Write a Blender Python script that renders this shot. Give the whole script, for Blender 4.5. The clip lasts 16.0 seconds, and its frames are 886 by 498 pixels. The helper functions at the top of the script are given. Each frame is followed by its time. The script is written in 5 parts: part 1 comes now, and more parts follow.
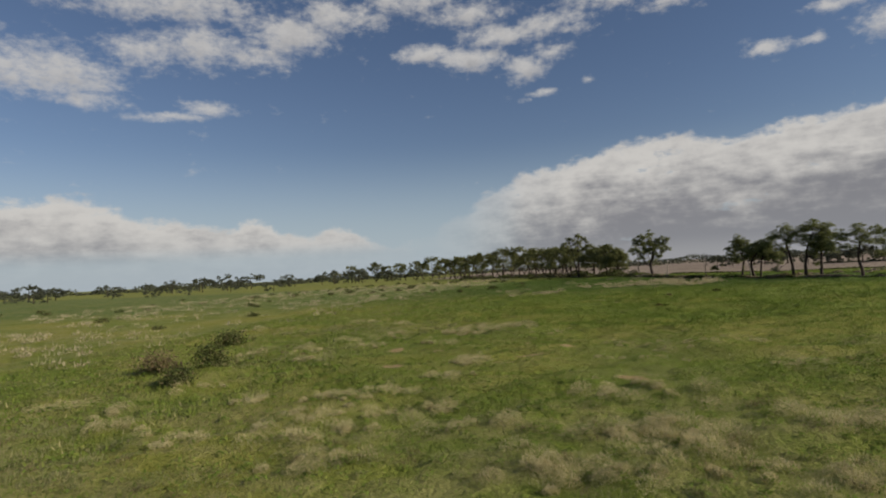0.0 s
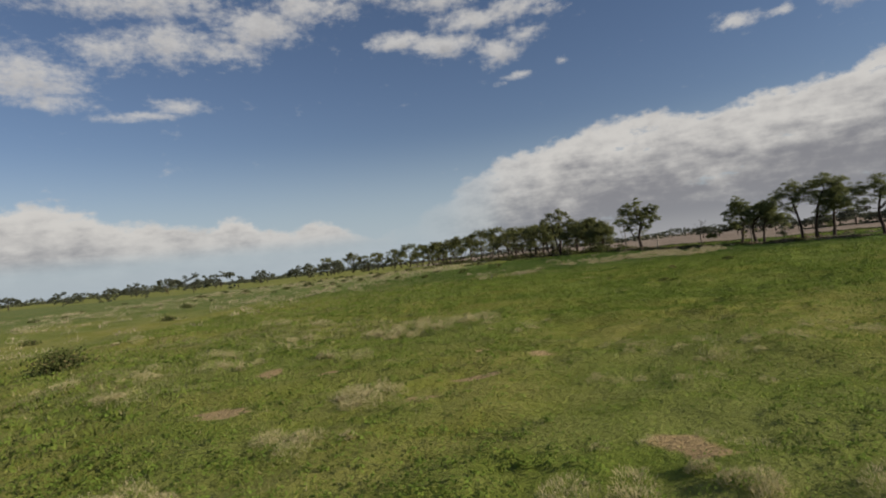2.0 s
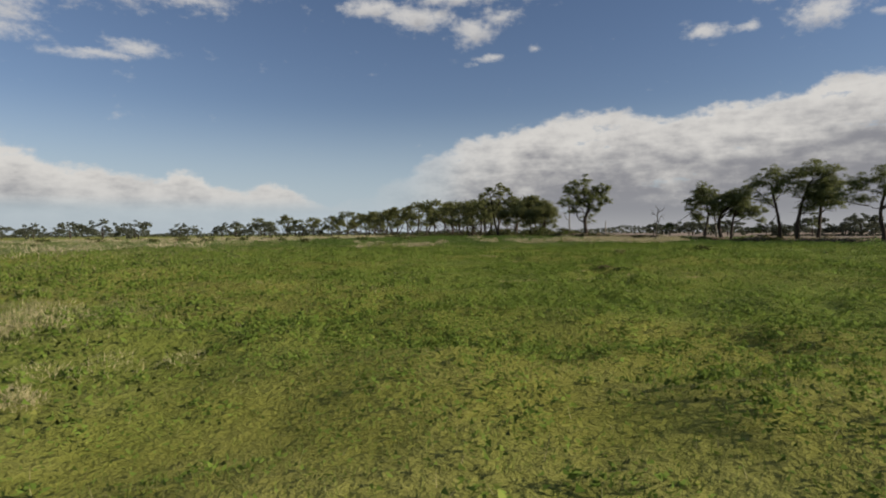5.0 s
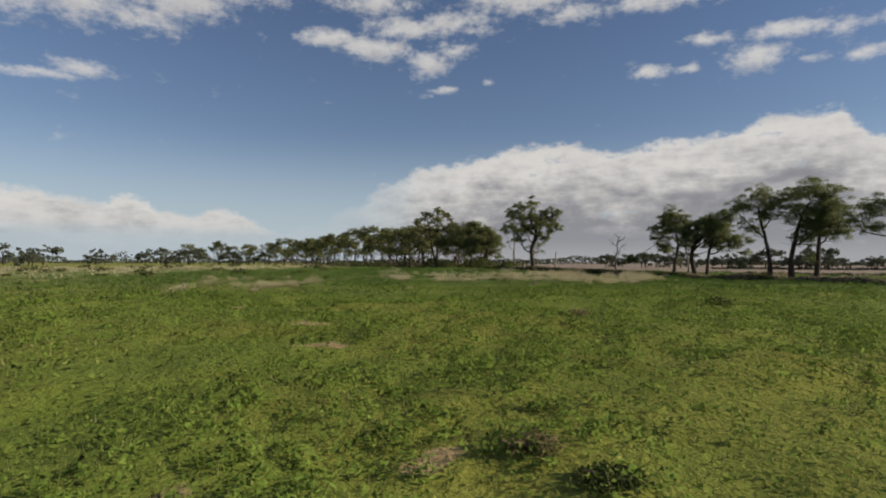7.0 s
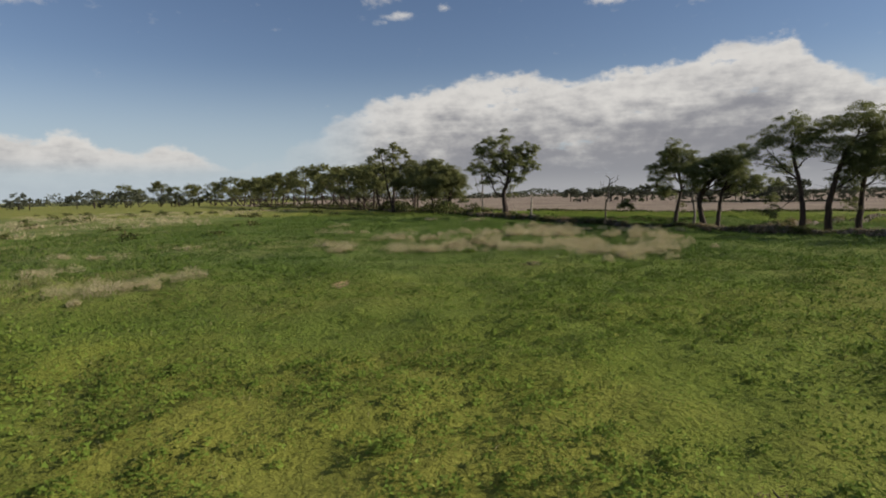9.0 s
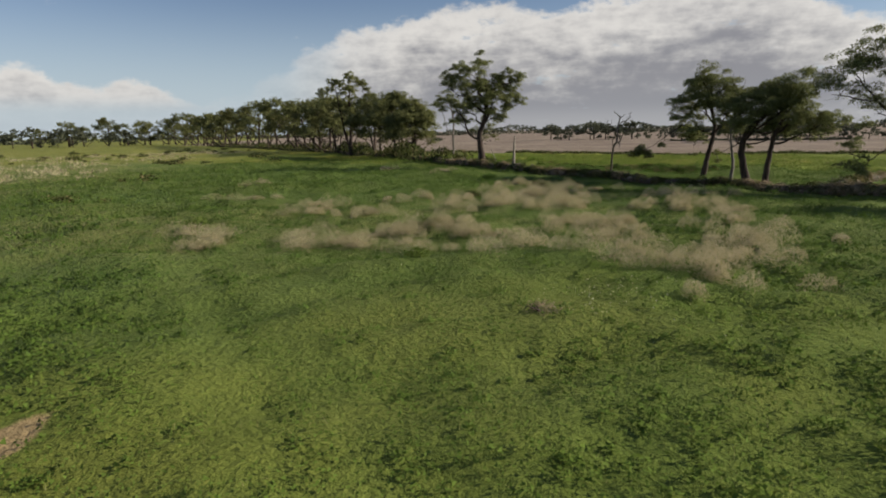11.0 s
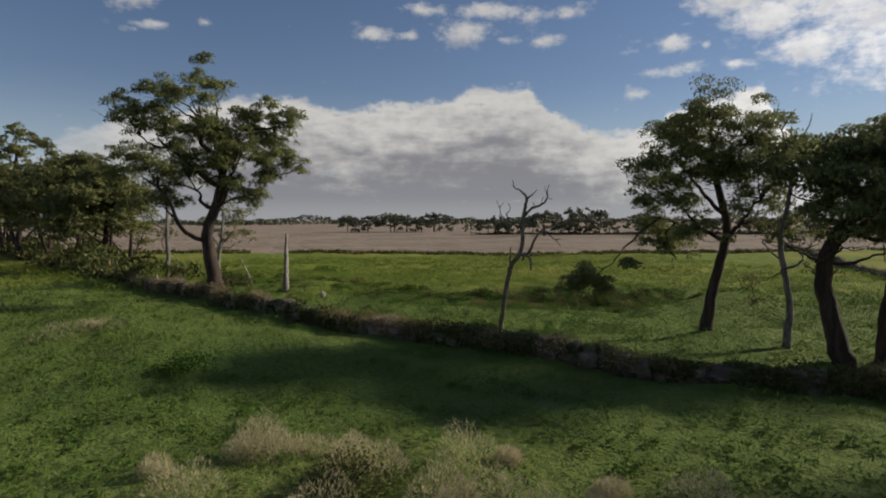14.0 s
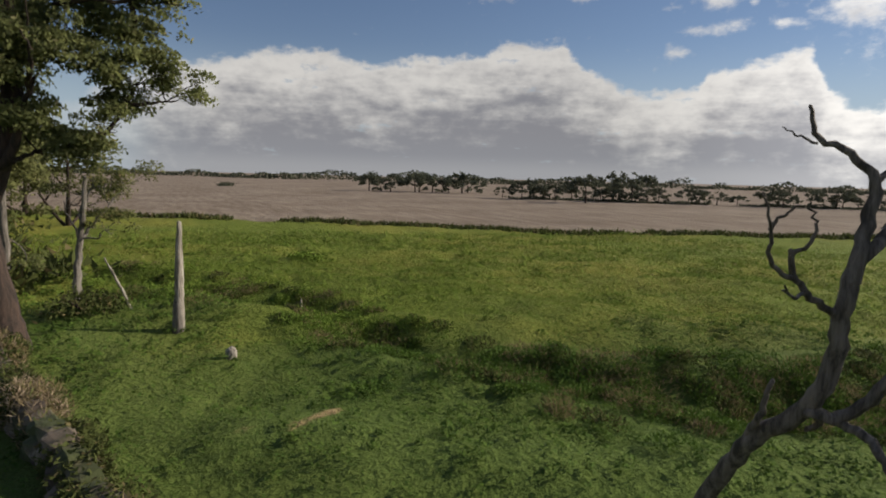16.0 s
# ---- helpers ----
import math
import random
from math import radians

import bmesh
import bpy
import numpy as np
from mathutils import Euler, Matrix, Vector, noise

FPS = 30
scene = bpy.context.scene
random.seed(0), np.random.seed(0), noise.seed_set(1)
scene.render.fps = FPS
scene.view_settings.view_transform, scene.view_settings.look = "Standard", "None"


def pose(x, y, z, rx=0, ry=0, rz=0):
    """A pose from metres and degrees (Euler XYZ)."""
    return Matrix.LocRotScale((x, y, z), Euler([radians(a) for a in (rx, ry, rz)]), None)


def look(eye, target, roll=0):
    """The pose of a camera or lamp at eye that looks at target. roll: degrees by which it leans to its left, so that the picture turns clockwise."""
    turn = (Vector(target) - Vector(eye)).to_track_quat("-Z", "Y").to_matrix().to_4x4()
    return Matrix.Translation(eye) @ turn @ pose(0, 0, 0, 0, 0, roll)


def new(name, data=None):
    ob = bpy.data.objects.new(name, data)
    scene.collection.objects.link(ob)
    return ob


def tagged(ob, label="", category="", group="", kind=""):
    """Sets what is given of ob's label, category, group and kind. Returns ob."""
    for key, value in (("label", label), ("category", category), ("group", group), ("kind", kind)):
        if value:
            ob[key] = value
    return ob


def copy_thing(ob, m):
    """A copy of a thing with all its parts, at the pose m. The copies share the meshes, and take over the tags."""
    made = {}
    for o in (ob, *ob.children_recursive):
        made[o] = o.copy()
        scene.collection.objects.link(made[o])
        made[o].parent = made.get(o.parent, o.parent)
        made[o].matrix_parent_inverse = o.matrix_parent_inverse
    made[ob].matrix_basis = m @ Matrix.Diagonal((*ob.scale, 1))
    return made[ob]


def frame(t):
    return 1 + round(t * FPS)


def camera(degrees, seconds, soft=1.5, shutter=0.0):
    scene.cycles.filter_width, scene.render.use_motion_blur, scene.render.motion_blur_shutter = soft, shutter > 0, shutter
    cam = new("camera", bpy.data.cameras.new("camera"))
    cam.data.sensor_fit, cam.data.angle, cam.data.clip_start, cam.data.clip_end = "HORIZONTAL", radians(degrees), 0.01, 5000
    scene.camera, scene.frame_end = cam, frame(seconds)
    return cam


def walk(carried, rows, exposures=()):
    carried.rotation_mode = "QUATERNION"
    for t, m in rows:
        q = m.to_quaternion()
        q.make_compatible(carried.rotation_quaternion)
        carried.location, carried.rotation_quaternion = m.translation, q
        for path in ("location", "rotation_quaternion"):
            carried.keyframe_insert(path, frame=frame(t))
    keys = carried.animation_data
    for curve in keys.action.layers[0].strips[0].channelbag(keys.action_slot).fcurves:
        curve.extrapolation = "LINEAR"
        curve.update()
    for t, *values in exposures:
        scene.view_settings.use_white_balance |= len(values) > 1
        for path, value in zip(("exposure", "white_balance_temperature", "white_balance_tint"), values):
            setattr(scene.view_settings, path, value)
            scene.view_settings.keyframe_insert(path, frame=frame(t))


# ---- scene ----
cam = camera(74.8, 16.0, soft=1.95)
PATH = [
    (0.0, pose(-10.514, -54.662, 5.172, 92.26, 3.05, 9.84)),
    (0.5, pose(-10.539, -50.223, 4.801, 92.60, 3.85, 9.45)),
    (1.0, pose(-10.309, -45.910, 4.394, 93.22, 3.80, 8.95)),
    (1.5, pose(-9.884, -41.840, 4.141, 93.64, 4.65, 8.50)),
    (2.0, pose(-9.370, -38.038, 3.993, 90.91, 6.07, 8.24)),
    (2.5, pose(-8.670, -34.210, 3.649, 87.51, 5.91, 8.02)),
    (3.0, pose(-7.824, -30.379, 3.105, 86.55, 4.80, 7.47)),
    (3.5, pose(-6.909, -26.538, 2.492, 87.35, 4.16, 6.39)),
    (4.0, pose(-6.046, -22.784, 2.023, 88.46, 2.80, 5.61)),
    (4.2, pose(-5.758, -21.248, 1.833, 88.46, 2.11, 5.47)),
    (6.3, pose(0.084, 1.133, 1.851, 89.75, -0.89, 0.77)),
    (6.5, pose(0.361, 2.882, 1.943, 90.33, -0.71, 0.35)),
    (7.0, pose(0.807, 7.066, 2.263, 91.28, -0.16, -0.87)),
    (7.5, pose(1.086, 10.996, 2.754, 90.49, 0.45, -1.98)),
    (8.0, pose(1.278, 14.741, 3.299, 89.23, 0.30, -3.14)),
    (8.5, pose(1.287, 18.311, 3.840, 86.86, 1.11, -4.16)),
    (9.0, pose(1.330, 21.827, 4.252, 84.68, 1.01, -4.92)),
    (9.2, pose(1.332, 23.232, 4.366, 84.20, 1.38, -5.54)),
    (11.3, pose(4.996, 41.812, 4.884, 78.22, 1.12, -8.14)),
    (11.5, pose(5.261, 44.455, 4.695, 78.76, 1.96, -9.78)),
    (12.0, pose(6.057, 51.089, 4.293, 84.26, 5.9, -17.33)),
    (12.5, pose(7.418, 57.101, 4.182, 87.93, 7.5, -26.28)),
    (13.0, pose(9.379, 62.263, 4.352, 88.05, 6.7, -28.57)),
    (13.5, pose(11.720, 66.687, 4.636, 87.34, 3.4, -28.33)),
    (14.0, pose(14.071, 70.623, 4.953, 87.04, 0.3, -27.22)),
    (14.5, pose(16.439, 74.906, 5.151, 86.44, -0.62, -22.69)),
    (15.0, pose(18.328, 78.734, 5.435, 85.10, -0.91, -22.24)),
    (15.5, pose(19.961, 82.401, 5.591, 83.84, -1.39, -22.98)),
    (16.0, pose(21.421, 85.590, 5.697, 82.91, -1.43, -24.45)),
]
EXPOSURES = [(0.0, -0.12), (4.0, 0.05), (9.0, 0.12), (11.5, 0.2), (12.6, -0.08), (13.5, -0.15), (14.5, 0.0), (16.0, 0.02)]
SKY_STRENGTH, SKY_SAT, SKY_VAL = 0.10, 1.05, 0.70
walk(cam, PATH, exposures=EXPOSURES)

# ---- sky and sun ----
SUN_AZ, SUN_EL = 98.0, 25.5     # degrees clockwise from +y, and above the horizon
sun = new("sun", bpy.data.lights.new("sun", "SUN"))
sun.data.energy, sun.data.angle, sun.data.color = 5.0, radians(4.5), (1.0, 0.91, 0.76)
_a, _e = radians(SUN_AZ), radians(SUN_EL)
sun.matrix_world = look((0, 0, 60), (-math.sin(_a) * math.cos(_e), -math.cos(_a) * math.cos(_e), 60 - math.sin(_e)))

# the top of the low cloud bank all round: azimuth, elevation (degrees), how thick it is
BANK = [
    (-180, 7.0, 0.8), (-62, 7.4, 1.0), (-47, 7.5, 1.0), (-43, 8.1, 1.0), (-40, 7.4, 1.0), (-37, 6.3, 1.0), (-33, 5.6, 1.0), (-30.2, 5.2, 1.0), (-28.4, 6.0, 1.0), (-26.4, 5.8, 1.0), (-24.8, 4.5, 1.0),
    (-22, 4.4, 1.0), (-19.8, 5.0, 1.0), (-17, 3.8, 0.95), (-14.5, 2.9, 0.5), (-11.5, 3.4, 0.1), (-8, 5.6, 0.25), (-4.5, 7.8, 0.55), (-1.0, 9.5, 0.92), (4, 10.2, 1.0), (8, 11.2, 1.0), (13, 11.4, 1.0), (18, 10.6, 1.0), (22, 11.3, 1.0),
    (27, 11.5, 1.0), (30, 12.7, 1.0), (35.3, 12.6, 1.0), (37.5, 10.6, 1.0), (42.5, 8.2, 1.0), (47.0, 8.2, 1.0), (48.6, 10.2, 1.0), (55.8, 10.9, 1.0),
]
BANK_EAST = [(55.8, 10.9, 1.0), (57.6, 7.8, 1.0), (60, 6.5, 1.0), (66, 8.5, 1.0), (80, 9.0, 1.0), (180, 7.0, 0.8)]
# single clouds above it: azimuth, elevation, half-width, half-height (degrees), weight
CLOUDS = [
    (-46.5, 17.6, 3.0, 1.8, 1.0), (-42.0, 17.8, 3.4, 2.0, 1.05), (-40.8, 16.0, 2.4, 1.0, 0.95), (-53, 19, 5, 3, 0.9), (-36.5, 20.3, 3.4, 1.3, 0.9), (-31.5, 21.2, 4.2, 1.8, 0.98), (-27.0, 20.6, 4.0, 1.2, 0.85),
    (-36, 24.4, 9, 1.6, 0.95), (-24.0, 22.6, 4.5, 1.8, 1.0), (-18.5, 24.2, 4.5, 1.5, 0.95), (-12, 25.6, 6, 1.3, 0.9), (-31.0, 15.8, 2.2, 0.65, 0.86), (-36.5, 14.8, 2.6, 0.4, 0.76), (-34, 15.1, 4.2, 0.3, 0.66),
    (-10.6, 20.9, 2.8, 0.8, 1.05), (-6.2, 20.2, 3.6, 0.95, 1.12), (-0.9, 19.2, 1.8, 1.3, 1.1), (1.6, 20.2, 2.0, 0.9, 0.8), (-3.0, 22.0, 4.0, 1.0, 0.95), (2.4, 22.6, 4.2, 1.1, 0.86), (-6.0, 24.2, 5.0, 1.0, 0.85), (8.5, 24.4, 5.5, 1.5, 0.92),
    (13.4, 23.1, 2.8, 0.9, 0.92), (20.5, 23.2, 4.4, 0.9, 0.85), (27, 23.6, 3.0, 0.9, 0.75),
    (1.3, 16.6, 1.5, 0.38, 0.84), (5.5, 17.3, 0.8, 0.36, 0.82), (-0.6, 16.0, 0.6, 0.25, 0.6),
    (20.4, 17.4, 1.5, 0.6, 1.0), (23.9, 17.3, 1.2, 0.4, 0.84), (25.9, 19.5, 1.9, 0.55, 0.9), (29.6, 17.5, 2.5, 0.95, 1.06), (32.2, 19.3, 3.2, 0.65, 1.02), (35.6, 18.7, 1.2, 0.5, 0.9), (33.6, 16.7, 1.2, 0.4, 0.8), (37.4, 16.5, 1.5, 0.5, 0.9), (39.2, 18.8, 2.0, 0.6, 0.86),
    (45.8, 11.3, 1.2, 0.45, 0.9), (48.5, 13.1, 2.4, 0.55, 0.98), (48.7, 15.3, 1.4, 0.75, 1.0), (53.7, 13.1, 1.1, 0.38, 0.9), (51.4, 15.0, 0.4, 0.3, 0.8),
    (56.2, 16.4, 3.0, 1.5, 1.15), (59.4, 14.0, 2.6, 1.6, 1.15), (62, 17.6, 6, 3.0, 1.1), (66, 13, 5, 2.4, 1.1), (53.6, 18.6, 3.2, 1.4, 1.0),
    # broad unseen masses overhead and behind, added for the sky light
    (0, 36, 70, 7, 0.75), (110, 25, 40, 14, 0.7), (-120, 22, 50, 14, 0.7), (180, 25, 40, 14, 0.7),
]
world = bpy.data.worlds.new("sky")
scene.world = world
world.use_nodes = True
wt = world.node_tree
wt.nodes.clear()


def wire(tree, node, slot, value):
    if isinstance(value, (int, float)):
        node.inputs[slot].default_value = value
    elif isinstance(value, tuple):
        node.inputs[slot].default_value = value
    else:
        tree.links.new(value, node.inputs[slot])


def calc(tree, op, *values, clamp=False):
    n = tree.nodes.new("ShaderNodeMath")
    n.operation, n.use_clamp = op, clamp
    for i, v in enumerate(values):
        wire(tree, n, i, v)
    return n.outputs[0]


def smooth(tree, value, lo, hi, a=0.0, b=1.0):
    n = tree.nodes.new("ShaderNodeMapRange")
    n.interpolation_type = "SMOOTHSTEP"
    for i, v in enumerate((value, lo, hi, a, b)):
        wire(tree, n, i, v)
    return n.outputs[0]


def fuzz(tree, vector, scale, detail=4.0, rough=0.55):
    n = tree.nodes.new("ShaderNodeTexNoise")
    wire(tree, n, "Vector", vector)
    n.inputs["Scale"].default_value, n.inputs["Detail"].default_value, n.inputs["Roughness"].default_value = scale, detail, rough
    return n.outputs["Fac"]


def blend(tree, fac, a, b):
    n = tree.nodes.new("ShaderNodeMix")
    n.data_type = "RGBA"
    wire(tree, n, 0, fac)
    wire(tree, n, 6, a)
    wire(tree, n, 7, b)
    return n.outputs[2]


def rgb(r, g, b):
    return (r, g, b, 1.0)


coord = wt.nodes.new("ShaderNodeTexCoord")
split = wt.nodes.new("ShaderNodeSeparateXYZ")
wt.links.new(coord.outputs["Generated"], split.inputs[0])
azimuth = calc(wt, "MULTIPLY", calc(wt, "ARCTAN2", split.outputs[0], split.outputs[1]), 180 / math.pi)
elevation = calc(wt, "MULTIPLY", calc(wt, "ARCSINE", split.outputs[2]), 180 / math.pi)
flat = wt.nodes.new("ShaderNodeCombineXYZ")
wire(wt, flat, 0, calc(wt, "MULTIPLY", azimuth, 0.62))
wire(wt, flat, 1, elevation)
ragged = fuzz(wt, flat.outputs[0], 0.42, 8.0, 0.62)
billow = fuzz(wt, flat.outputs[0], 0.95, 4.0, 0.55)
wisp = fuzz(wt, flat.outputs[0], 1.5, 7.0, 0.64)
long_flat = wt.nodes.new("ShaderNodeCombineXYZ")
wire(wt, long_flat, 0, calc(wt, "MULTIPLY", azimuth, 0.16))
wire(wt, long_flat, 1, calc(wt, "MULTIPLY", elevation, 0.9))
layers = fuzz(wt, long_flat.outputs[0], 0.85, 4.0, 0.55)


def signed(noise_out, amount):
    return calc(wt, "MULTIPLY", calc(wt, "SUBTRACT", noise_out, 0.5), amount)


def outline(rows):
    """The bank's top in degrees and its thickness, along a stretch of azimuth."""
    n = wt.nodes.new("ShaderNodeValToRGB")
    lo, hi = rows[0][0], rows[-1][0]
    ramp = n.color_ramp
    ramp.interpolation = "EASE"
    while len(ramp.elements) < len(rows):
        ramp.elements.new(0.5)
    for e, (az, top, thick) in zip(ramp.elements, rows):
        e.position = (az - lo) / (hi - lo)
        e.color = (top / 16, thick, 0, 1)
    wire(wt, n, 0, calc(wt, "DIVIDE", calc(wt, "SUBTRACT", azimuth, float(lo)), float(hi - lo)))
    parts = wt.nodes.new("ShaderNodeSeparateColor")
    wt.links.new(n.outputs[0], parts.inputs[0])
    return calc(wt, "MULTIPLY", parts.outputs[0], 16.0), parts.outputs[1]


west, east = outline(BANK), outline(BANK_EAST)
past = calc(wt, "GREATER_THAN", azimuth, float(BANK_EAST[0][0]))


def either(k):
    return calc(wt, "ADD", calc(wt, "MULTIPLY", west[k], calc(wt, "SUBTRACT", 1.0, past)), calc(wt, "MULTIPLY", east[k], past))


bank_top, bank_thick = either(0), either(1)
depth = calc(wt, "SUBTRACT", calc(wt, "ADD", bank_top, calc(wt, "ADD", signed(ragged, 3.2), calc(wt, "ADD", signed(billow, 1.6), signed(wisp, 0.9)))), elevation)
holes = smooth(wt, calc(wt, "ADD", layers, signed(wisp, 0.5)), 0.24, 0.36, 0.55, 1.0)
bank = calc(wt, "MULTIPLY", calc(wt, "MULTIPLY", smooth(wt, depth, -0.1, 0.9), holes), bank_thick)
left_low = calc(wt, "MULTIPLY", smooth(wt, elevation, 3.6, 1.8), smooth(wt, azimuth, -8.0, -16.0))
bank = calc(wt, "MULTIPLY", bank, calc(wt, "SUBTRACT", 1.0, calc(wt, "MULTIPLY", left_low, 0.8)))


def mass(lift):
    """How much single cloud stands in a direction, looked at some degrees higher."""
    total = None
    for az, el, w, h, weight in CLOUDS:
        u = calc(wt, "DIVIDE", calc(wt, "SUBTRACT", azimuth, float(az)), float(w))
        v = calc(wt, "DIVIDE", calc(wt, "SUBTRACT", elevation, el - lift), float(h))
        q = calc(wt, "ADD", calc(wt, "MULTIPLY", u, u), calc(wt, "MULTIPLY", v, v))
        lump = calc(wt, "MULTIPLY", calc(wt, "POWER", 2.718, calc(wt, "MULTIPLY", q, -0.6)), weight)
        total = lump if total is None else calc(wt, "MAXIMUM", total, lump)
    return total


here = calc(wt, "ADD", mass(0.0), calc(wt, "ADD", signed(ragged, 1.5), calc(wt, "ADD", signed(wisp, 1.1), signed(billow, 0.5))))
single = calc(wt, "MULTIPLY", smooth(wt, here, 0.28, 1.15), 0.86)
cover = calc(wt, "MAXIMUM", bank, single)
above = calc(wt, "ADD", calc(wt, "MULTIPLY", mass(0.9), 0.55), calc(wt, "ADD", signed(ragged, 1.1), signed(billow, 1.0)))
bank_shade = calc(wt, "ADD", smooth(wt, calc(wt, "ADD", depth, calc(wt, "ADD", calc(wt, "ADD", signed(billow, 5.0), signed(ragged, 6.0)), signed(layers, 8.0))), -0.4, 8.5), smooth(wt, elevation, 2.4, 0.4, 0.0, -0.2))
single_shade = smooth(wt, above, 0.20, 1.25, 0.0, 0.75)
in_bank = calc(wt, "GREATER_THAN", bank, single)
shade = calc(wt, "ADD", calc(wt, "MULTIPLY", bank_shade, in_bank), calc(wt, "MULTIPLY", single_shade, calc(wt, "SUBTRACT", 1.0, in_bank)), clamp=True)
air = wt.nodes.new("ShaderNodeTexSky")
air.sky_type, air.sun_disc = "NISHITA", False
air.sun_elevation, air.sun_rotation = radians(SUN_EL), radians(SUN_AZ)
air.air_density, air.dust_density, air.ozone_density = 1.0, 0.1, 1.2
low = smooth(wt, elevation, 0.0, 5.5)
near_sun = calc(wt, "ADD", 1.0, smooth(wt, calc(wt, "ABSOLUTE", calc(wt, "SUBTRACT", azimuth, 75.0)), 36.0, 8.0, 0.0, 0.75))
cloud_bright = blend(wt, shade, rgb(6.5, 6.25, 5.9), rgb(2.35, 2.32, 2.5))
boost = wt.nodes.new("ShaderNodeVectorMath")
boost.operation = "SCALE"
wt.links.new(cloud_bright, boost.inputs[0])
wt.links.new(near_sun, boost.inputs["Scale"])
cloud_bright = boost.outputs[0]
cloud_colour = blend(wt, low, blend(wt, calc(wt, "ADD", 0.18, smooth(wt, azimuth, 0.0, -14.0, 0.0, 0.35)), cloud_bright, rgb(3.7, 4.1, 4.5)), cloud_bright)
hue = wt.nodes.new("ShaderNodeHueSaturation")
hue.inputs["Saturation"].default_value, hue.inputs["Value"].default_value = SKY_SAT, SKY_VAL
tint = wt.nodes.new("ShaderNodeMix")
tint.data_type, tint.blend_type = "RGBA", "MULTIPLY"
wire(wt, tint, 0, 1.0)
wire(wt, tint, 6, air.outputs[0])
wire(wt, tint, 7, rgb(1.0, 0.96, 1.05))
wt.links.new(tint.outputs[2], hue.inputs["Color"])
sky_out = wt.nodes.new("ShaderNodeBackground")
hazy = blend(wt, smooth(wt, elevation, -1.0, 13.0, 0.92, 0.0), hue.outputs[0], rgb(3.9, 4.75, 5.5))
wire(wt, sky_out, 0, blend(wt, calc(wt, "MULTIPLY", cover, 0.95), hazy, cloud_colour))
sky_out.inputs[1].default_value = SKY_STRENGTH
end = wt.nodes.new("ShaderNodeOutputWorld")
wt.links.new(sky_out.outputs[0], end.inputs[0])


# ---- materials ----
def surface(name):
    m = bpy.data.materials.new(name)
    m.use_nodes = True
    t = m.node_tree
    b = t.nodes["Principled BSDF"]
    return m, t, b


def place(tree, scale=(1, 1, 1)):
    g = tree.nodes.new("ShaderNodeNewGeometry")
    n = tree.nodes.new("ShaderNodeMapping")
    tree.links.new(g.outputs["Position"], n.inputs[0])
    n.inputs["Scale"].default_value = scale
    return n.outputs[0]


def relief(tree, shader, height, strength, distance):
    n = tree.nodes.new("ShaderNodeBump")
    n.inputs["Strength"].default_value, n.inputs["Distance"].default_value = strength, distance
    tree.links.new(height, n.inputs["Height"])
    tree.links.new(n.outputs[0], shader.inputs["Normal"])


def island(tree):
    return tree.nodes.new("ShaderNodeNewGeometry").outputs["Random Per Island"]


def attribute(tree, name):
    n = tree.nodes.new("ShaderNodeAttribute")
    n.attribute_name = name
    return n.outputs["Fac"]


def lush_shade(tree):
    """Mask for lusher green with shade painted in: 0 in the open paddock, 1 towards and past the wall, 0 again in the
    level pasture far beyond.
    """
    g = tree.nodes.new("ShaderNodeNewGeometry")
    s = tree.nodes.new("ShaderNodeSeparateXYZ")
    tree.links.new(g.outputs["Position"], s.inputs[0])
    rough_edge = calc(tree, "MULTIPLY", calc(tree, "SUBTRACT", fuzz(tree, place(tree), 0.12, 4.0), 0.5), 26.0)
    y = calc(tree, "ADD", s.outputs[1], rough_edge)
    far = calc(tree, "ADD", y, calc(tree, "MULTIPLY", s.outputs[0], 0.5))
    return calc(tree, "MULTIPLY", smooth(tree, y, 30.0, 62.0), smooth(tree, far, 126.0, 112.0))


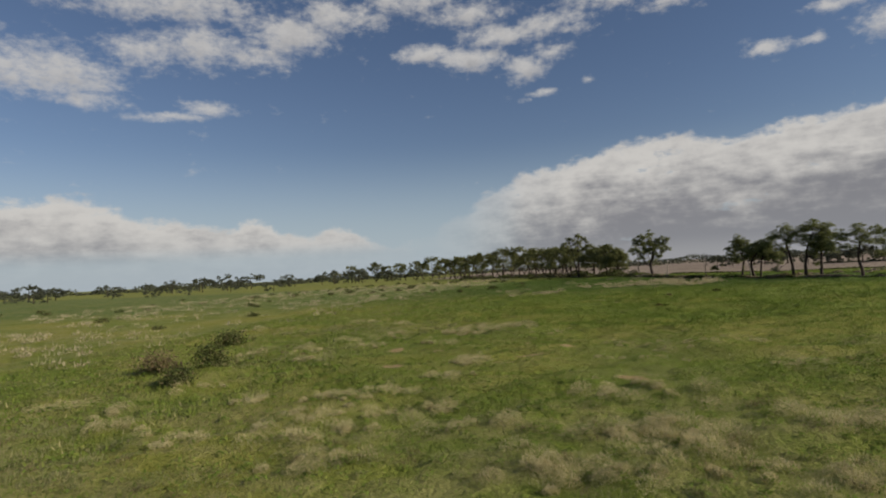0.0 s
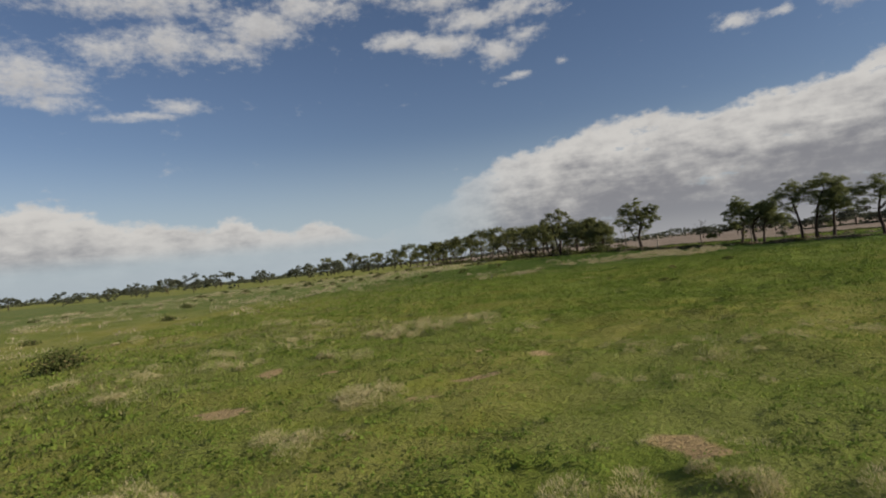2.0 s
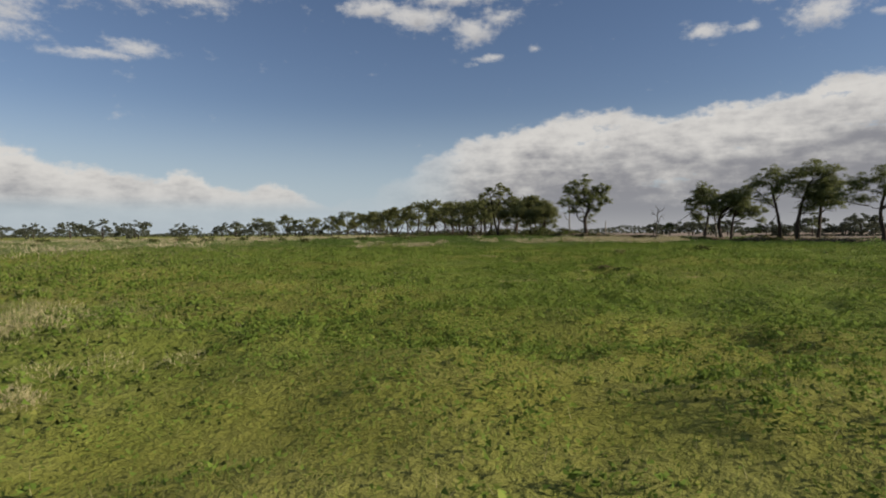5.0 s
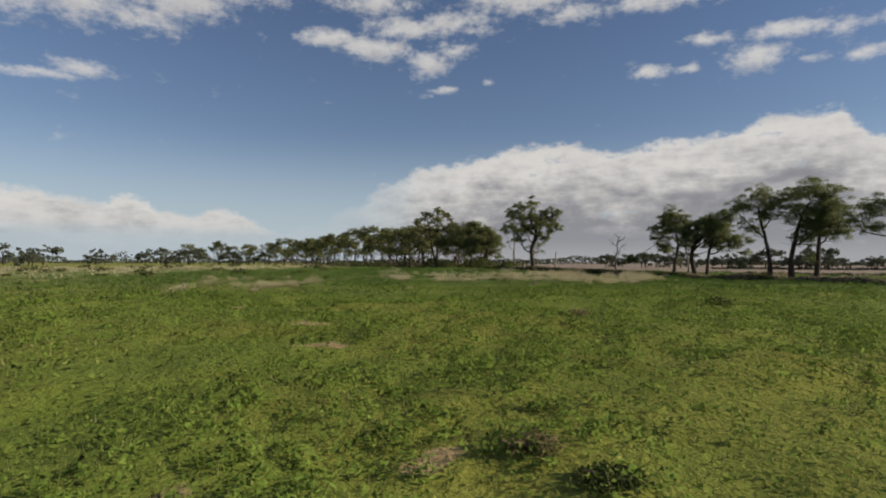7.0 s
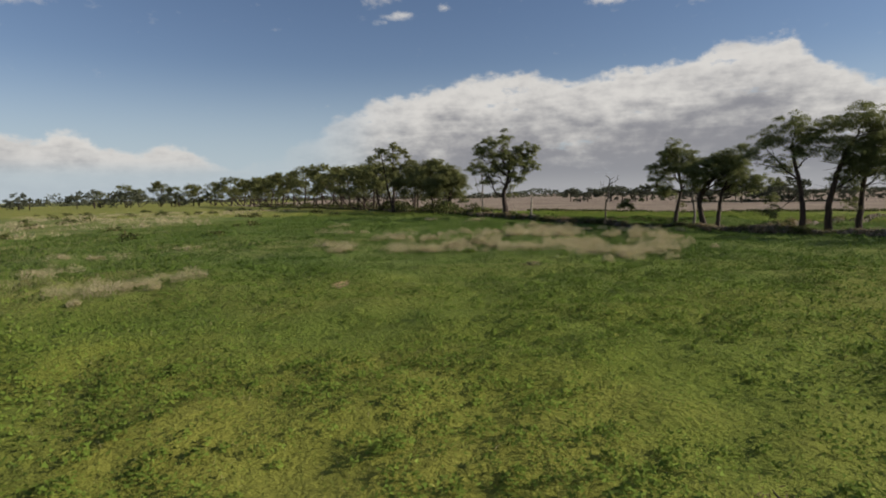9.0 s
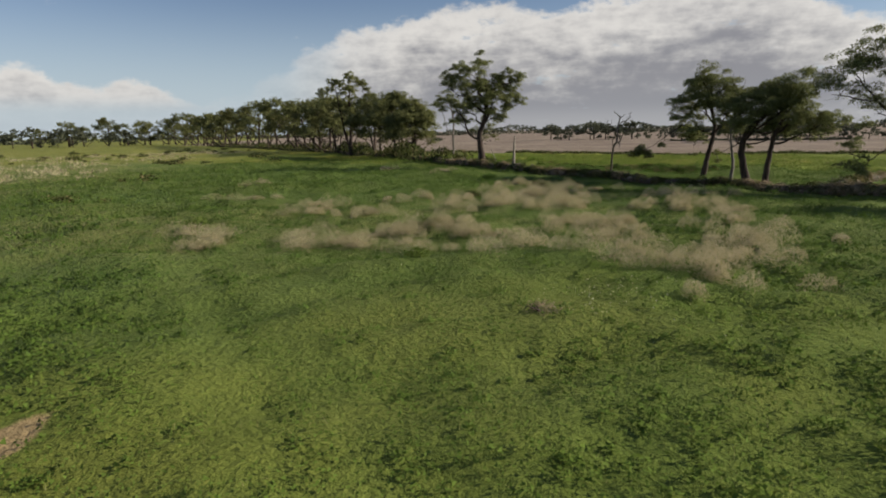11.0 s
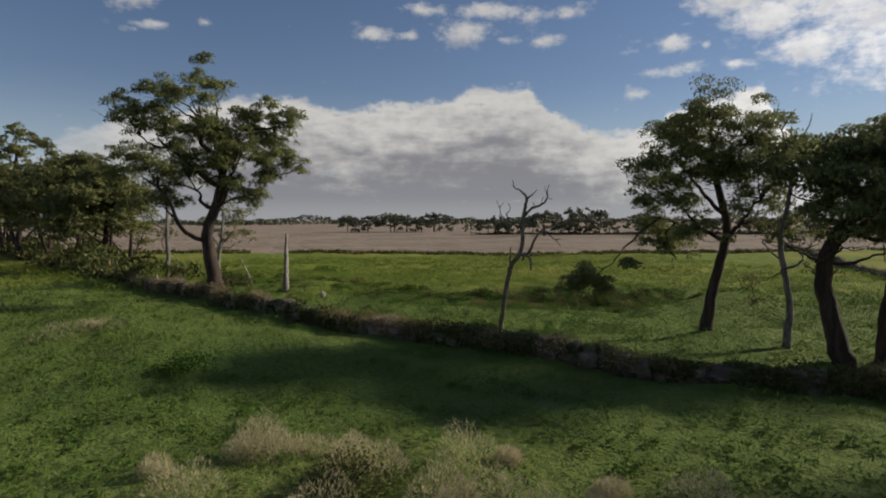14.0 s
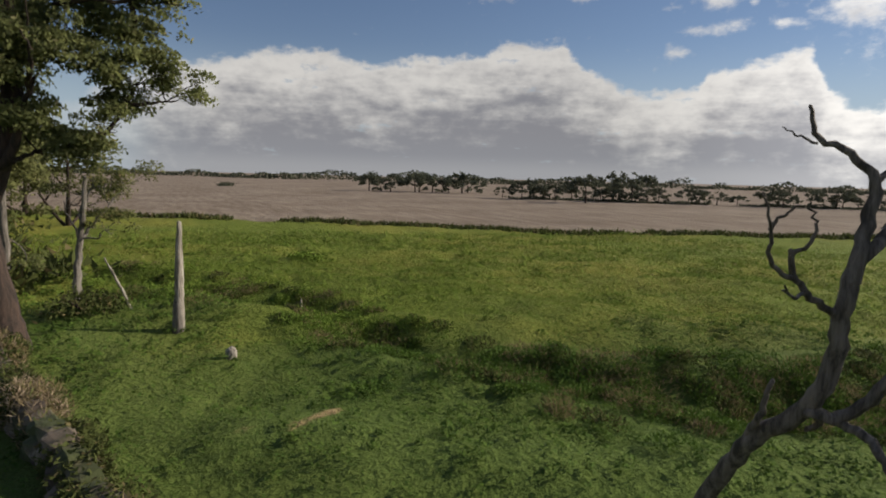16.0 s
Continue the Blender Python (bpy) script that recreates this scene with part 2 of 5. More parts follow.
def leafy(name, dark, light, extra=None, extra_from=0.8, glow=0.35, patch=0.25, rough=0.75, upward=0.0, lush=None, lie_of=False):
    """Thin leaves or blades: colour by piece and by patch, and some light let through."""
    m, t, b = surface(name)
    r = island(t)
    col = blend(t, calc(t, "ADD", calc(t, "MULTIPLY", r, 0.7), 0.15), dark, light)
    p = fuzz(t, place(t), patch, 3.0)
    col = blend(t, calc(t, "MULTIPLY", smooth(t, p, 0.35, 0.68), 0.38), col, light)
    if extra:
        col = blend(t, smooth(t, r, extra_from, min(extra_from + 0.05, 1.0)), col, extra)
    if lush:
        col = blend(t, calc(t, "MULTIPLY", lush_shade(t), calc(t, "ADD", 0.35, calc(t, "MULTIPLY", r, 0.5))), col, lush)
    wire(t, b, "Base Color", col)
    b.inputs["Roughness"].default_value, b.inputs["Specular IOR Level"].default_value = rough, 0.06
    thin = t.nodes.new("ShaderNodeBsdfTranslucent")
    if upward:
        bend = t.nodes.new("ShaderNodeMix")
        bend.data_type = "VECTOR"
        bend.inputs[0].default_value = upward
        t.links.new(t.nodes.new("ShaderNodeNewGeometry").outputs["Normal"], bend.inputs[4])
        bend.inputs[5].default_value = (0.0, 0.0, 1.0)
        if lush or lie_of:
            lie = t.nodes.new("ShaderNodeAttribute")
            lie.attribute_name = "lie"
            t.links.new(lie.outputs["Vector"], bend.inputs[5])
        unit = t.nodes.new("ShaderNodeVectorMath")
        unit.operation = "NORMALIZE"
        t.links.new(bend.outputs[1], unit.inputs[0])
        t.links.new(unit.outputs[0], b.inputs["Normal"])
    wire(t, thin, "Color", col)
    mix = t.nodes.new("ShaderNodeMixShader")
    mix.inputs[0].default_value = glow
    t.links.new(b.outputs[0], mix.inputs[1])
    t.links.new(thin.outputs[0], mix.inputs[2])
    t.links.new(mix.outputs[0], t.nodes["Material Output"].inputs[0])
    return m


def bark(name, dark, light, streak=(3.0, 3.0, 0.5), rough=0.9):
    m, t, b = surface(name)
    p = place(t, streak)
    n = fuzz(t, p, 2.2, 6.0, 0.65)
    fine = fuzz(t, place(t, (8, 8, 2)), 3.0, 5.0, 0.6)
    wire(t, b, "Base Color", blend(t, smooth(t, n, 0.35, 0.66), dark, light))
    b.inputs["Roughness"].default_value = rough
    relief(t, b, calc(t, "ADD", n, calc(t, "MULTIPLY", fine, 0.5)), 0.9, 0.05)
    return m


# the lush colours are greener growth, darkened to paint in shade by the wall
clover = leafy("clover leaves", rgb(0.095, 0.155, 0.022), rgb(0.225, 0.305, 0.055), rgb(0.34, 0.34, 0.08), 0.95, 0.18, upward=0.75, lush=rgb(0.050, 0.106, 0.024))
meadow = leafy("meadow grass", rgb(0.135, 0.185, 0.028), rgb(0.275, 0.32, 0.068), rgb(0.45, 0.40, 0.18), 0.90, 0.18, upward=0.7, lush=rgb(0.092, 0.150, 0.036))
straw = leafy("dry grass", rgb(0.34, 0.285, 0.165), rgb(0.63, 0.535, 0.35), rgb(0.26, 0.29, 0.10), 0.80, 0.4, rough=0.85, upward=0.3)
rust_grass = leafy("rusty dry weed", rgb(0.15, 0.115, 0.06), rgb(0.32, 0.25, 0.13), rgb(0.12, 0.15, 0.04), 0.75, 0.3, rough=0.85, upward=0.3)
warm_straw = leafy("warm dry grass", rgb(0.38, 0.325, 0.165), rgb(0.69, 0.59, 0.335), rgb(0.30, 0.30, 0.12), 0.8, 0.35, rough=0.85, upward=0.35)
olive_straw = leafy("olive dry grass", rgb(0.22, 0.205, 0.085), rgb(0.43, 0.39, 0.20), rgb(0.18, 0.23, 0.06), 0.62, 0.35, rough=0.85, upward=0.4)
pink_grass = leafy("fallen dry grass", rgb(0.27, 0.20, 0.13), rgb(0.50, 0.39, 0.27), rgb(0.15, 0.13, 0.07), 0.7, 0.3, rough=0.85, upward=0.3)
scrub = leafy("scrub leaves", rgb(0.035, 0.045, 0.016), rgb(0.115, 0.13, 0.040), rgb(0.17, 0.14, 0.065), 0.85, 0.25, upward=0.25)
gum_leaf = leafy("gum leaves", rgb(0.085, 0.098, 0.038), rgb(0.25, 0.27, 0.10), rgb(0.25, 0.23, 0.11), 0.93, 0.38, 0.5, 0.6, upward=0.6, lie_of=True)
row_leaf = leafy("row gum leaves", rgb(0.085, 0.093, 0.038), rgb(0.24, 0.25, 0.092), rgb(0.24, 0.22, 0.10), 0.93, 0.36, 0.3, 0.6, upward=0.6, lie_of=True)
gum_leaf_pale = leafy("young gum leaves", rgb(0.085, 0.098, 0.036), rgb(0.235, 0.24, 0.085), rgb(0.30, 0.23, 0.11), 0.92, 0.42, 0.5, 0.6, upward=0.55, lie_of=True)
petal = leafy("pale petals", rgb(0.62, 0.60, 0.34), rgb(0.80, 0.78, 0.55), None, 0.9, 0.3)
far_leaf = leafy("distant leaves", rgb(0.055, 0.062, 0.045), rgb(0.13, 0.138, 0.09), None, 0.9, 0.25, 0.05, 0.7)
dark_bark = bark("dark ironbark", rgb(0.017, 0.011, 0.008), rgb(0.066, 0.040, 0.029))
grey_bark = bark("grey gum bark", rgb(0.07, 0.06, 0.05), rgb(0.24, 0.21, 0.18))
dead_wood = bark("weathered dead wood", rgb(0.06, 0.048, 0.038), rgb(0.25, 0.205, 0.165), (5, 5, 0.7))
pale_wood = bark("bleached stump wood", rgb(0.13, 0.105, 0.085), rgb(0.42, 0.37, 0.31), (5, 5, 0.6))

# field stone, with lichen and moss
stone, t, b = surface("mossy field stone")
n1 = fuzz(t, place(t), 3.0, 6.0, 0.65)
n2 = fuzz(t, place(t), 0.9, 3.0)
oi = t.nodes.new("ShaderNodeObjectInfo")
base = blend(t, oi.outputs["Random"], rgb(0.055, 0.040, 0.030), rgb(0.15, 0.115, 0.085))
base = blend(t, smooth(t, n1, 0.52, 0.66), base, rgb(0.21, 0.18, 0.135))
base = blend(t, smooth(t, n2, 0.46, 0.62), base, rgb(0.055, 0.065, 0.02))
wire(t, b, "Base Color", base)
b.inputs["Roughness"].default_value = 0.92
relief(t, b, n1, 0.8, 0.06)

# the ground sheet: pasture, dry patches, bare soil and the stubble paddock
earth, t, b = surface("pasture ground")
pos = place(t)
broad = fuzz(t, pos, 0.055, 4.0, 0.6)
lump = fuzz(t, pos, 0.6, 5.0, 0.65)
fine = fuzz(t, pos, 5.5, 5.0, 0.7)
streak = fuzz(t, place(t, (0.25, 1.0, 1.0)), 0.35, 4.0, 0.6)
green = blend(t, fine, rgb(0.065, 0.098, 0.014), rgb(0.225, 0.265, 0.045))
olive = blend(t, fine, rgb(0.14, 0.145, 0.022), rgb(0.31, 0.30, 0.065))
grass_col = blend(t, smooth(t, broad, 0.40, 0.62), green, olive)
# deeper green by the wall: lusher ground plus shade put into the colour
deep = blend(t, fine, rgb(0.045, 0.085, 0.020), rgb(0.13, 0.19, 0.052))
grass_col = blend(t, calc(t, "MULTIPLY", lush_shade(t), 0.75), grass_col, deep)
dry_col = blend(t, fine, rgb(0.20, 0.175, 0.05), rgb(0.44, 0.38, 0.19))
dryness = calc(t, "MULTIPLY", attribute(t, "dry"), smooth(t, calc(t, "ADD", calc(t, "MULTIPLY", lump, 0.6), calc(t, "MULTIPLY", streak, 0.4)), 0.40, 0.58))
grass_col = blend(t, calc(t, "MULTIPLY", dryness, 0.6), grass_col, dry_col)
soil_col = blend(t, lump, rgb(0.25, 0.17, 0.08), rgb(0.45, 0.335, 0.17))
soil_amount = smooth(t, calc(t, "ADD", attribute(t, "bare"), calc(t, "MULTIPLY", calc(t, "SUBTRACT", lump, 0.5), 0.9)), 0.35, 0.6)
grass_col = blend(t, soil_amount, grass_col, soil_col)
rows_n = fuzz(t, place(t, (1.0, 0.12, 1.0)), 0.9, 4.0, 0.6)
stub_col = blend(t, smooth(t, calc(t, "ADD", calc(t, "MULTIPLY", rows_n, 0.5), calc(t, "MULTIPLY", broad, 0.5)), 0.38, 0.64), rgb(0.21, 0.16, 0.12), rgb(0.33, 0.265, 0.205))
wire(t, b, "Base Color", blend(t, smooth(t, attribute(t, "stubble"), 0.35, 0.65), grass_col, stub_col))
b.inputs["Roughness"].default_value, b.inputs["Specular IOR Level"].default_value = 0.95, 0.1
relief(t, b, calc(t, "ADD", calc(t, "MULTIPLY", fine, 0.35), lump), 1.0, 0.35)


# ---- shapes ----
def hashed(i, j, seed):
    v = np.sin(i * 127.1 + j * 311.7 + seed * 74.7) * 43758.5453
    return v - np.floor(v)


def vnoise(x, y, scale, seed=0):
    """Smooth noise from 0 to 1 on the plan, with the given size of its lumps in metres."""
    x, y = np.asarray(x, float) / scale, np.asarray(y, float) / scale
    i, j = np.floor(x), np.floor(y)
    u, v = x - i, y - j
    u, v = u * u * (3 - 2 * u), v * v * (3 - 2 * v)
    a, b2, c, d = hashed(i, j, seed), hashed(i + 1, j, seed), hashed(i, j + 1, seed), hashed(i + 1, j + 1, seed)
    return (a * (1 - u) + b2 * u) * (1 - v) + (c * (1 - u) + d * u) * v


def step(x, lo, hi):
    s = np.clip((x - lo) / (hi - lo), 0, 1)
    return s * s * (3 - 2 * s)


WALL = [(170, -74), (96, 6), (75, 28), (60, 45), (42, 64.5), (35.4, 73.6), (31.8, 78.0), (28.4, 81.9), (25.5, 85.7), (22.9, 90.2), (20.2, 95.3), (18.0, 101), (15.1, 109), (9, 128),
        (3, 150), (-10, 185), (-30, 235), (-60, 300), (-100, 380)]
WALL = [(x - 0.25, y - 0.12) for x, y in WALL]
WALL_XY = np.array(WALL, float)


def wall_x(y):
    """Where the long stone wall runs at a given y."""
    order = np.argsort(WALL_XY[:, 1])
    return np.interp(y, WALL_XY[order, 1], WALL_XY[order, 0])


DITCH = np.array([(17.5, 117.5), (21.6, 112.6), (25, 109), (27.2, 103.5), (28.6, 99.6), (31, 97.4), (33.5, 95.2), (36.5, 94.2), (44, 93.6), (54, 96)], float)


def ditch_distance(x, y):
    best = np.full(np.shape(x), 1e9)
    for a, b in zip(DITCH[:-1], DITCH[1:]):
        d = b - a
        s = np.clip(((x - a[0]) * d[0] + (y - a[1]) * d[1]) / (d @ d), 0, 1)
        best = np.minimum(best, np.hypot(x - a[0] - s * d[0], y - a[1] - s * d[1]))
    return best


def height(x, y):
    """The lie of the land: a slow rise along the way, level far off, with low mounds."""
    x, y = np.asarray(x, float), np.asarray(y, float)
    u, v = np.clip(x, -60, 60) / 100, np.clip(y, -70, 125) / 100
    z = -0.05 + 0.59 * u + 1.28 * v - 1.81 * u * u - 1.18 * u * v - 0.48 * v * v
    far = np.hypot(x, y - 40)
    z = z / (1 + (far / 190) ** 4)
    near = 1 / (1 + (far / 160) ** 4)
    lumps = 0.28 * (vnoise(x, y, 7, 3) - 0.5) + 0.40 * (vnoise(x * 0.55, y, 2.3, 4) - 0.5) + 0.26 * (vnoise(x, y, 1.25, 5) - 0.5)
    beyond = step(x - wall_x(y), 1.0, 4.0)
    swale = (vnoise(x * 0.35 + y * 0.2, y * 1.0 + x * 0.35, 2.8, 8) - 0.5) * 0.8 * beyond * step(118 - y, 0, 10)
    knoll = 0.2 * np.exp(-(((x - 17) / 11) ** 2 + ((y - 105) / 11) ** 2)) - 0.22 * np.exp(-(((x - 34) / 6) ** 2 + ((y - 85) / 6) ** 2))
    gap = ditch_distance(x, y)
    ditch = 0.22 * np.exp(-((gap - 2.2) / 1.1) ** 2) - 0.42 * np.exp(-(gap / 1.2) ** 2)
    return z + near * (lumps + swale) + knoll + ditch


def hz(x, y):
    return float(height(x, y))


SOIL = [(-11.8, -12.0, 0.6), (-11.4, -17.2, 0.8), (-14.1, -14.2, 0.6), (-9.4, -13.8, 0.55), (-15.8, -12.5, 0.4), (-18.0, -14.3, 0.6), (-13.2, -19.4, 0.6), (-3.0, 25.6, 0.5), (-2.4, 22.6, 0.5), (-5.1, 24.4, 0.7), (-1.5, 22.0, 0.4), (-20.4, -19.3, 1.0), (-21.6, -12.9, 0.8), (-6.2, -25.4, 0.9), 
        (-7.6, 32.4, 0.6), (-5.5, 28.7, 0.5), (-1.3, 47.0, 0.5), (-2.2, 8.7, 0.40), (-5.4, 11.7, 0.45), (-1.4, 12.9, 0.40), (4.0, 9.1, 0.25), (22.7, 96.2, 0.6), (24.1, 96.5, 0.35), (32.0, 96.6, 1.1), (-2.7, 8.9, 0.5), (0.0, 9.9, 0.42), (0.6, 9.5, 0.3), (2.9, 11.2, 0.4), (4.2, 9.4, 0.4), (0.7, 13.4, 0.3), (-2.1, 31.5, 0.4)]


def bare(x, y):
    out = np.zeros(np.shape(x))
    x, y = x + 1.3 * (vnoise(x, y, 0.9, 63) - 0.5), y + 1.1 * (vnoise(x, y, 1.1, 64) - 0.5)
    for sx, sy, r in SOIL:
        out = np.maximum(out, np.exp(-(((x - sx) / r) ** 2 + ((y - sy) / (r * 0.8)) ** 2)))
    ragged_edge = 0.75 + 0.7 * vnoise(x * 0.7, y, 0.55, 61) * (0.5 + vnoise(x, y, 1.4, 62))
    return out * ragged_edge


def dry(x, y):
    """How dry the pasture is, 0 to 1, by stretch of the field."""
    x, y = np.asarray(x, float), np.asarray(y, float)
    a = np.maximum(step(-25 - y, -4, 8) * 0.86, step(2 - y, 0, 12) * 0.36) * step(14 - x, 0, 12)
    east = np.exp(-((y + 20) / 6.0) ** 2) * step(x, -3, 4) * 0.62
    strip = np.exp(-((y - 0 + 0.2 * (x + 17)) / 6.0) ** 2) * step(-10 - x, -3, 6)
    bb = np.exp(-((y - 68 - 0.12 * x) / 8.0) ** 2) * step(24 - x, 0, 6) * 0.5
    c = np.exp(-(((x - 14) / 8.0) ** 2 + ((y - 71) / 8.5) ** 2)) * 0.6
    spot = np.exp(-(((x + 13) / 5.0) ** 2 + ((y - 49) / 4.0) ** 2))
    west = step(-15 - x, -2, 14) * 0.55
    return np.clip(np.maximum.reduce([a, east, strip, bb, c, spot, west]) * step(wall_x(y) - x, 4.0, 7.0), 0, 1)


def stubble(x, y):
    line = 164 - 0.38 * np.asarray(x, float)
    return step(y - line, -1.0, 1.0) * step(np.asarray(x) - wall_x(y), 2, 6)


def sheet(name, verts, faces, material, parent=None, smooth_faces=False, label=""):
    """One mesh object from arrays: n x 3 places and m x k corners."""
    me = bpy.data.meshes.new(name)
    verts, faces = np.asarray(verts, np.float32), np.asarray(faces, np.int32)
    k = faces.shape[1]
    me.vertices.add(len(verts))
    me.vertices.foreach_set("co", verts.ravel())
    me.loops.add(faces.size)
    me.loops.foreach_set("vertex_index", faces.ravel())
    me.polygons.add(len(faces))
    me.polygons.foreach_set("loop_start", np.arange(0, faces.size, k, dtype=np.int32))
    if smooth_faces:
        me.polygons.foreach_set("use_smooth", np.ones(len(faces), bool))
    me.update(calc_edges=True)
    me.materials.append(material)
    ob = new(name, me)
    if parent is not None:
        ob.parent = parent
    return tagged(ob, label) if label else ob


def tube(points, radii, sides=8):
    """A tapered limb along points: its places and quads."""
    p, r = np.asarray(points, float), np.asarray(radii, float)
    tang = np.gradient(p, axis=0)
    tang /= np.linalg.norm(tang, axis=1)[:, None] + 1e-9
    ref = np.array([0.31, 0.17, 0.9]) if abs(tang[0, 2]) < 0.8 else np.array([1.0, 0.2, 0.0])
    a = np.cross(tang, ref)
    a /= np.linalg.norm(a, axis=1)[:, None] + 1e-9
    c = np.cross(tang, a)
    ang = np.linspace(0, 2 * np.pi, sides, endpoint=False)
    ring = a[:, None] * np.cos(ang)[None, :, None] + c[:, None] * np.sin(ang)[None, :, None]
    wob = 1 + 0.12 * np.sin(ang * 3 + p[:, :1] * 3)[..., None]
    v = (p[:, None] + ring * r[:, None, None] * wob).reshape(-1, 3)
    n = len(p)
    i = np.arange(n - 1)[:, None] * sides
    k = np.arange(sides)[None]
    q = np.stack([i + k, i + (k + 1) % sides, i + sides + (k + 1) % sides, i + sides + k], -1).reshape(-1, 4)
    cap = len(v)
    v = np.vstack([v, p[-1:] + tang[-1] * r[-1]])
    top = (n - 1) * sides
    tip = np.array([[top + s, top + (s + 1) % sides, cap, cap] for s in range(sides)])
    return v, q, tip[:, :3]


def limb(name, points, radii, material, parent, sides=8, bend=0.0, rng=None, label=""):
    p = np.asarray(points, float)
    r = np.asarray(radii, float)
    s = np.linspace(0, len(p) - 1, (len(p) - 1) * 5 + 1)
    fine_p = np.stack([np.interp(s, range(len(p)), p[:, k]) for k in range(3)], 1)
    for _ in range(6):
        fine_p[1:-1] = (fine_p[:-2] + 2 * fine_p[1:-1] + fine_p[2:]) / 4
    fine_r = np.interp(s, range(len(p)), r)
    if bend and rng is not None:
        fine_p[1:-1] += rng.normal(0, bend, (len(fine_p) - 2, 3))
    v, q, tips = tube(fine_p, fine_r, sides)
    me = bpy.data.meshes.new(name)
    me.from_pydata(v.tolist(), [], [list(f) for f in q.tolist()] + [list(f) for f in tips.tolist()])
    for poly in me.polygons:
        poly.use_smooth = True
    me.materials.append(material)
    ob = new(name, me)
    ob.parent = parent
    return tagged(ob, label) if label else ob


def leaves(centres, length, width, rng, droop=0.4):
    """Rhombic leaves at the given centres: places and quads."""
    n = len(centres)
    d = rng.normal(0, 1, (n, 3))
    d[:, 2] -= droop
    d /= np.linalg.norm(d, axis=1)[:, None]
    s = np.cross(d, rng.normal(0, 1, (n, 3)))
    s /= np.linalg.norm(s, axis=1)[:, None] + 1e-9
    ln = length * rng.uniform(0.6, 1.3, (n, 1))
    w = width * rng.uniform(0.7, 1.3, (n, 1))
    v = np.stack([centres - d * ln / 2, centres + s * w / 2, centres + d * ln / 2, centres - s * w / 2], 1).reshape(-1, 3)
    return v, np.arange(4 * n).reshape(-1, 4)


# ---- ground ----
def spread(lo, hi, stepsize, reach, growth=1.16):
    mid = np.arange(lo, hi + 1e-6, stepsize)
    out, d, x = [], stepsize, 0.0
    while x < reach:
        d *= growth
        x += d
        out.append(x)
    out = np.array(out)
    return np.concatenate([lo - out[::-1], mid, hi + out])


def build_ground():
    xs, ys = spread(-46, 62, 0.6, 3200), spread(-62, 132, 0.6, 3200)
    gx, gy = np.meshgrid(xs, ys)
    gx, gy = gx.ravel(), gy.ravel()
    v = np.column_stack([gx, gy, height(gx, gy)])
    nx, ny = len(xs), len(ys)
    i, j = np.meshgrid(np.arange(nx - 1), np.arange(ny - 1))
    a = (j * nx + i).ravel()
    ob = sheet("ground", v, np.column_stack([a, a + 1, a + nx + 1, a + nx]), earth, smooth_faces=True)
    for key, values in (("dry", dry(gx, gy)), ("bare", bare(gx, gy)), ("stubble", stubble(gx, gy))):
        layer = ob.data.attributes.new(key, "FLOAT", "POINT")
        layer.data.foreach_set("value", values.astype(np.float32))
    return tagged(ob, kind="structure")


build_ground()


# ---- gum trees ----
def crown_points(lobes, rng, density):
    """Leaves in many small rounded clumps over each lobe and between near lobes, with gaps left open."""
    joined = [(*q, 1.0) for q in lobes]
    for a, p in enumerate(lobes):
        for q in lobes[a + 1:]:
            gap = math.dist(p[:3], q[:3])
            if gap < 1.45 * (p[3] + q[3]) and rng.random() < 0.4:
                joined.append((*[(p[k] + q[k]) / 2 + rng.normal(0, 0.15 * p[3]) for k in range(3)], 0.72 * min(p[3], q[3]), 0.7))
    pts, lies = [], []
    for lx, ly, lz, r, share in joined:
        k = int(6 + 10 * r * r) if r < 3 else int(10 + 5 * r)
        d = rng.normal(0, 1, (k, 3))
        d /= np.linalg.norm(d, axis=1)[:, None]
        d[:, 2] = np.where(d[:, 2] < -0.3, -d[:, 2], d[:, 2])
        c = np.array([lx, ly, lz]) + d * np.array([r, r, r * 0.9]) * rng.uniform(0.3, 1.1, (k, 1))
        for cc in c:
            s = rng.uniform(0.28, 0.50) * (0.6 + 0.4 * r)
            n = int(share * density * 0.085 * rng.uniform(0.6, 1.3) * (s / 0.45) ** 1.5)
            u = rng.normal(0, 1, (n, 3))
            u /= np.linalg.norm(u, axis=1)[:, None] + 1e-9
            u[:, 2] = np.where(u[:, 2] < -0.4, -u[:, 2], u[:, 2])
            pts.append(cc + u * rng.uniform(0.1, 1, (n, 1)) ** 0.40 * np.array([s, s, s * 0.7]))
            lies.append(u + 0.7 * (cc - np.array([lx, ly, lz])) / r + np.array([0, 0, 0.3]))
    lies = np.vstack(lies)
    return np.vstack(pts), lies / (np.linalg.norm(lies, axis=1)[:, None] + 1e-9)


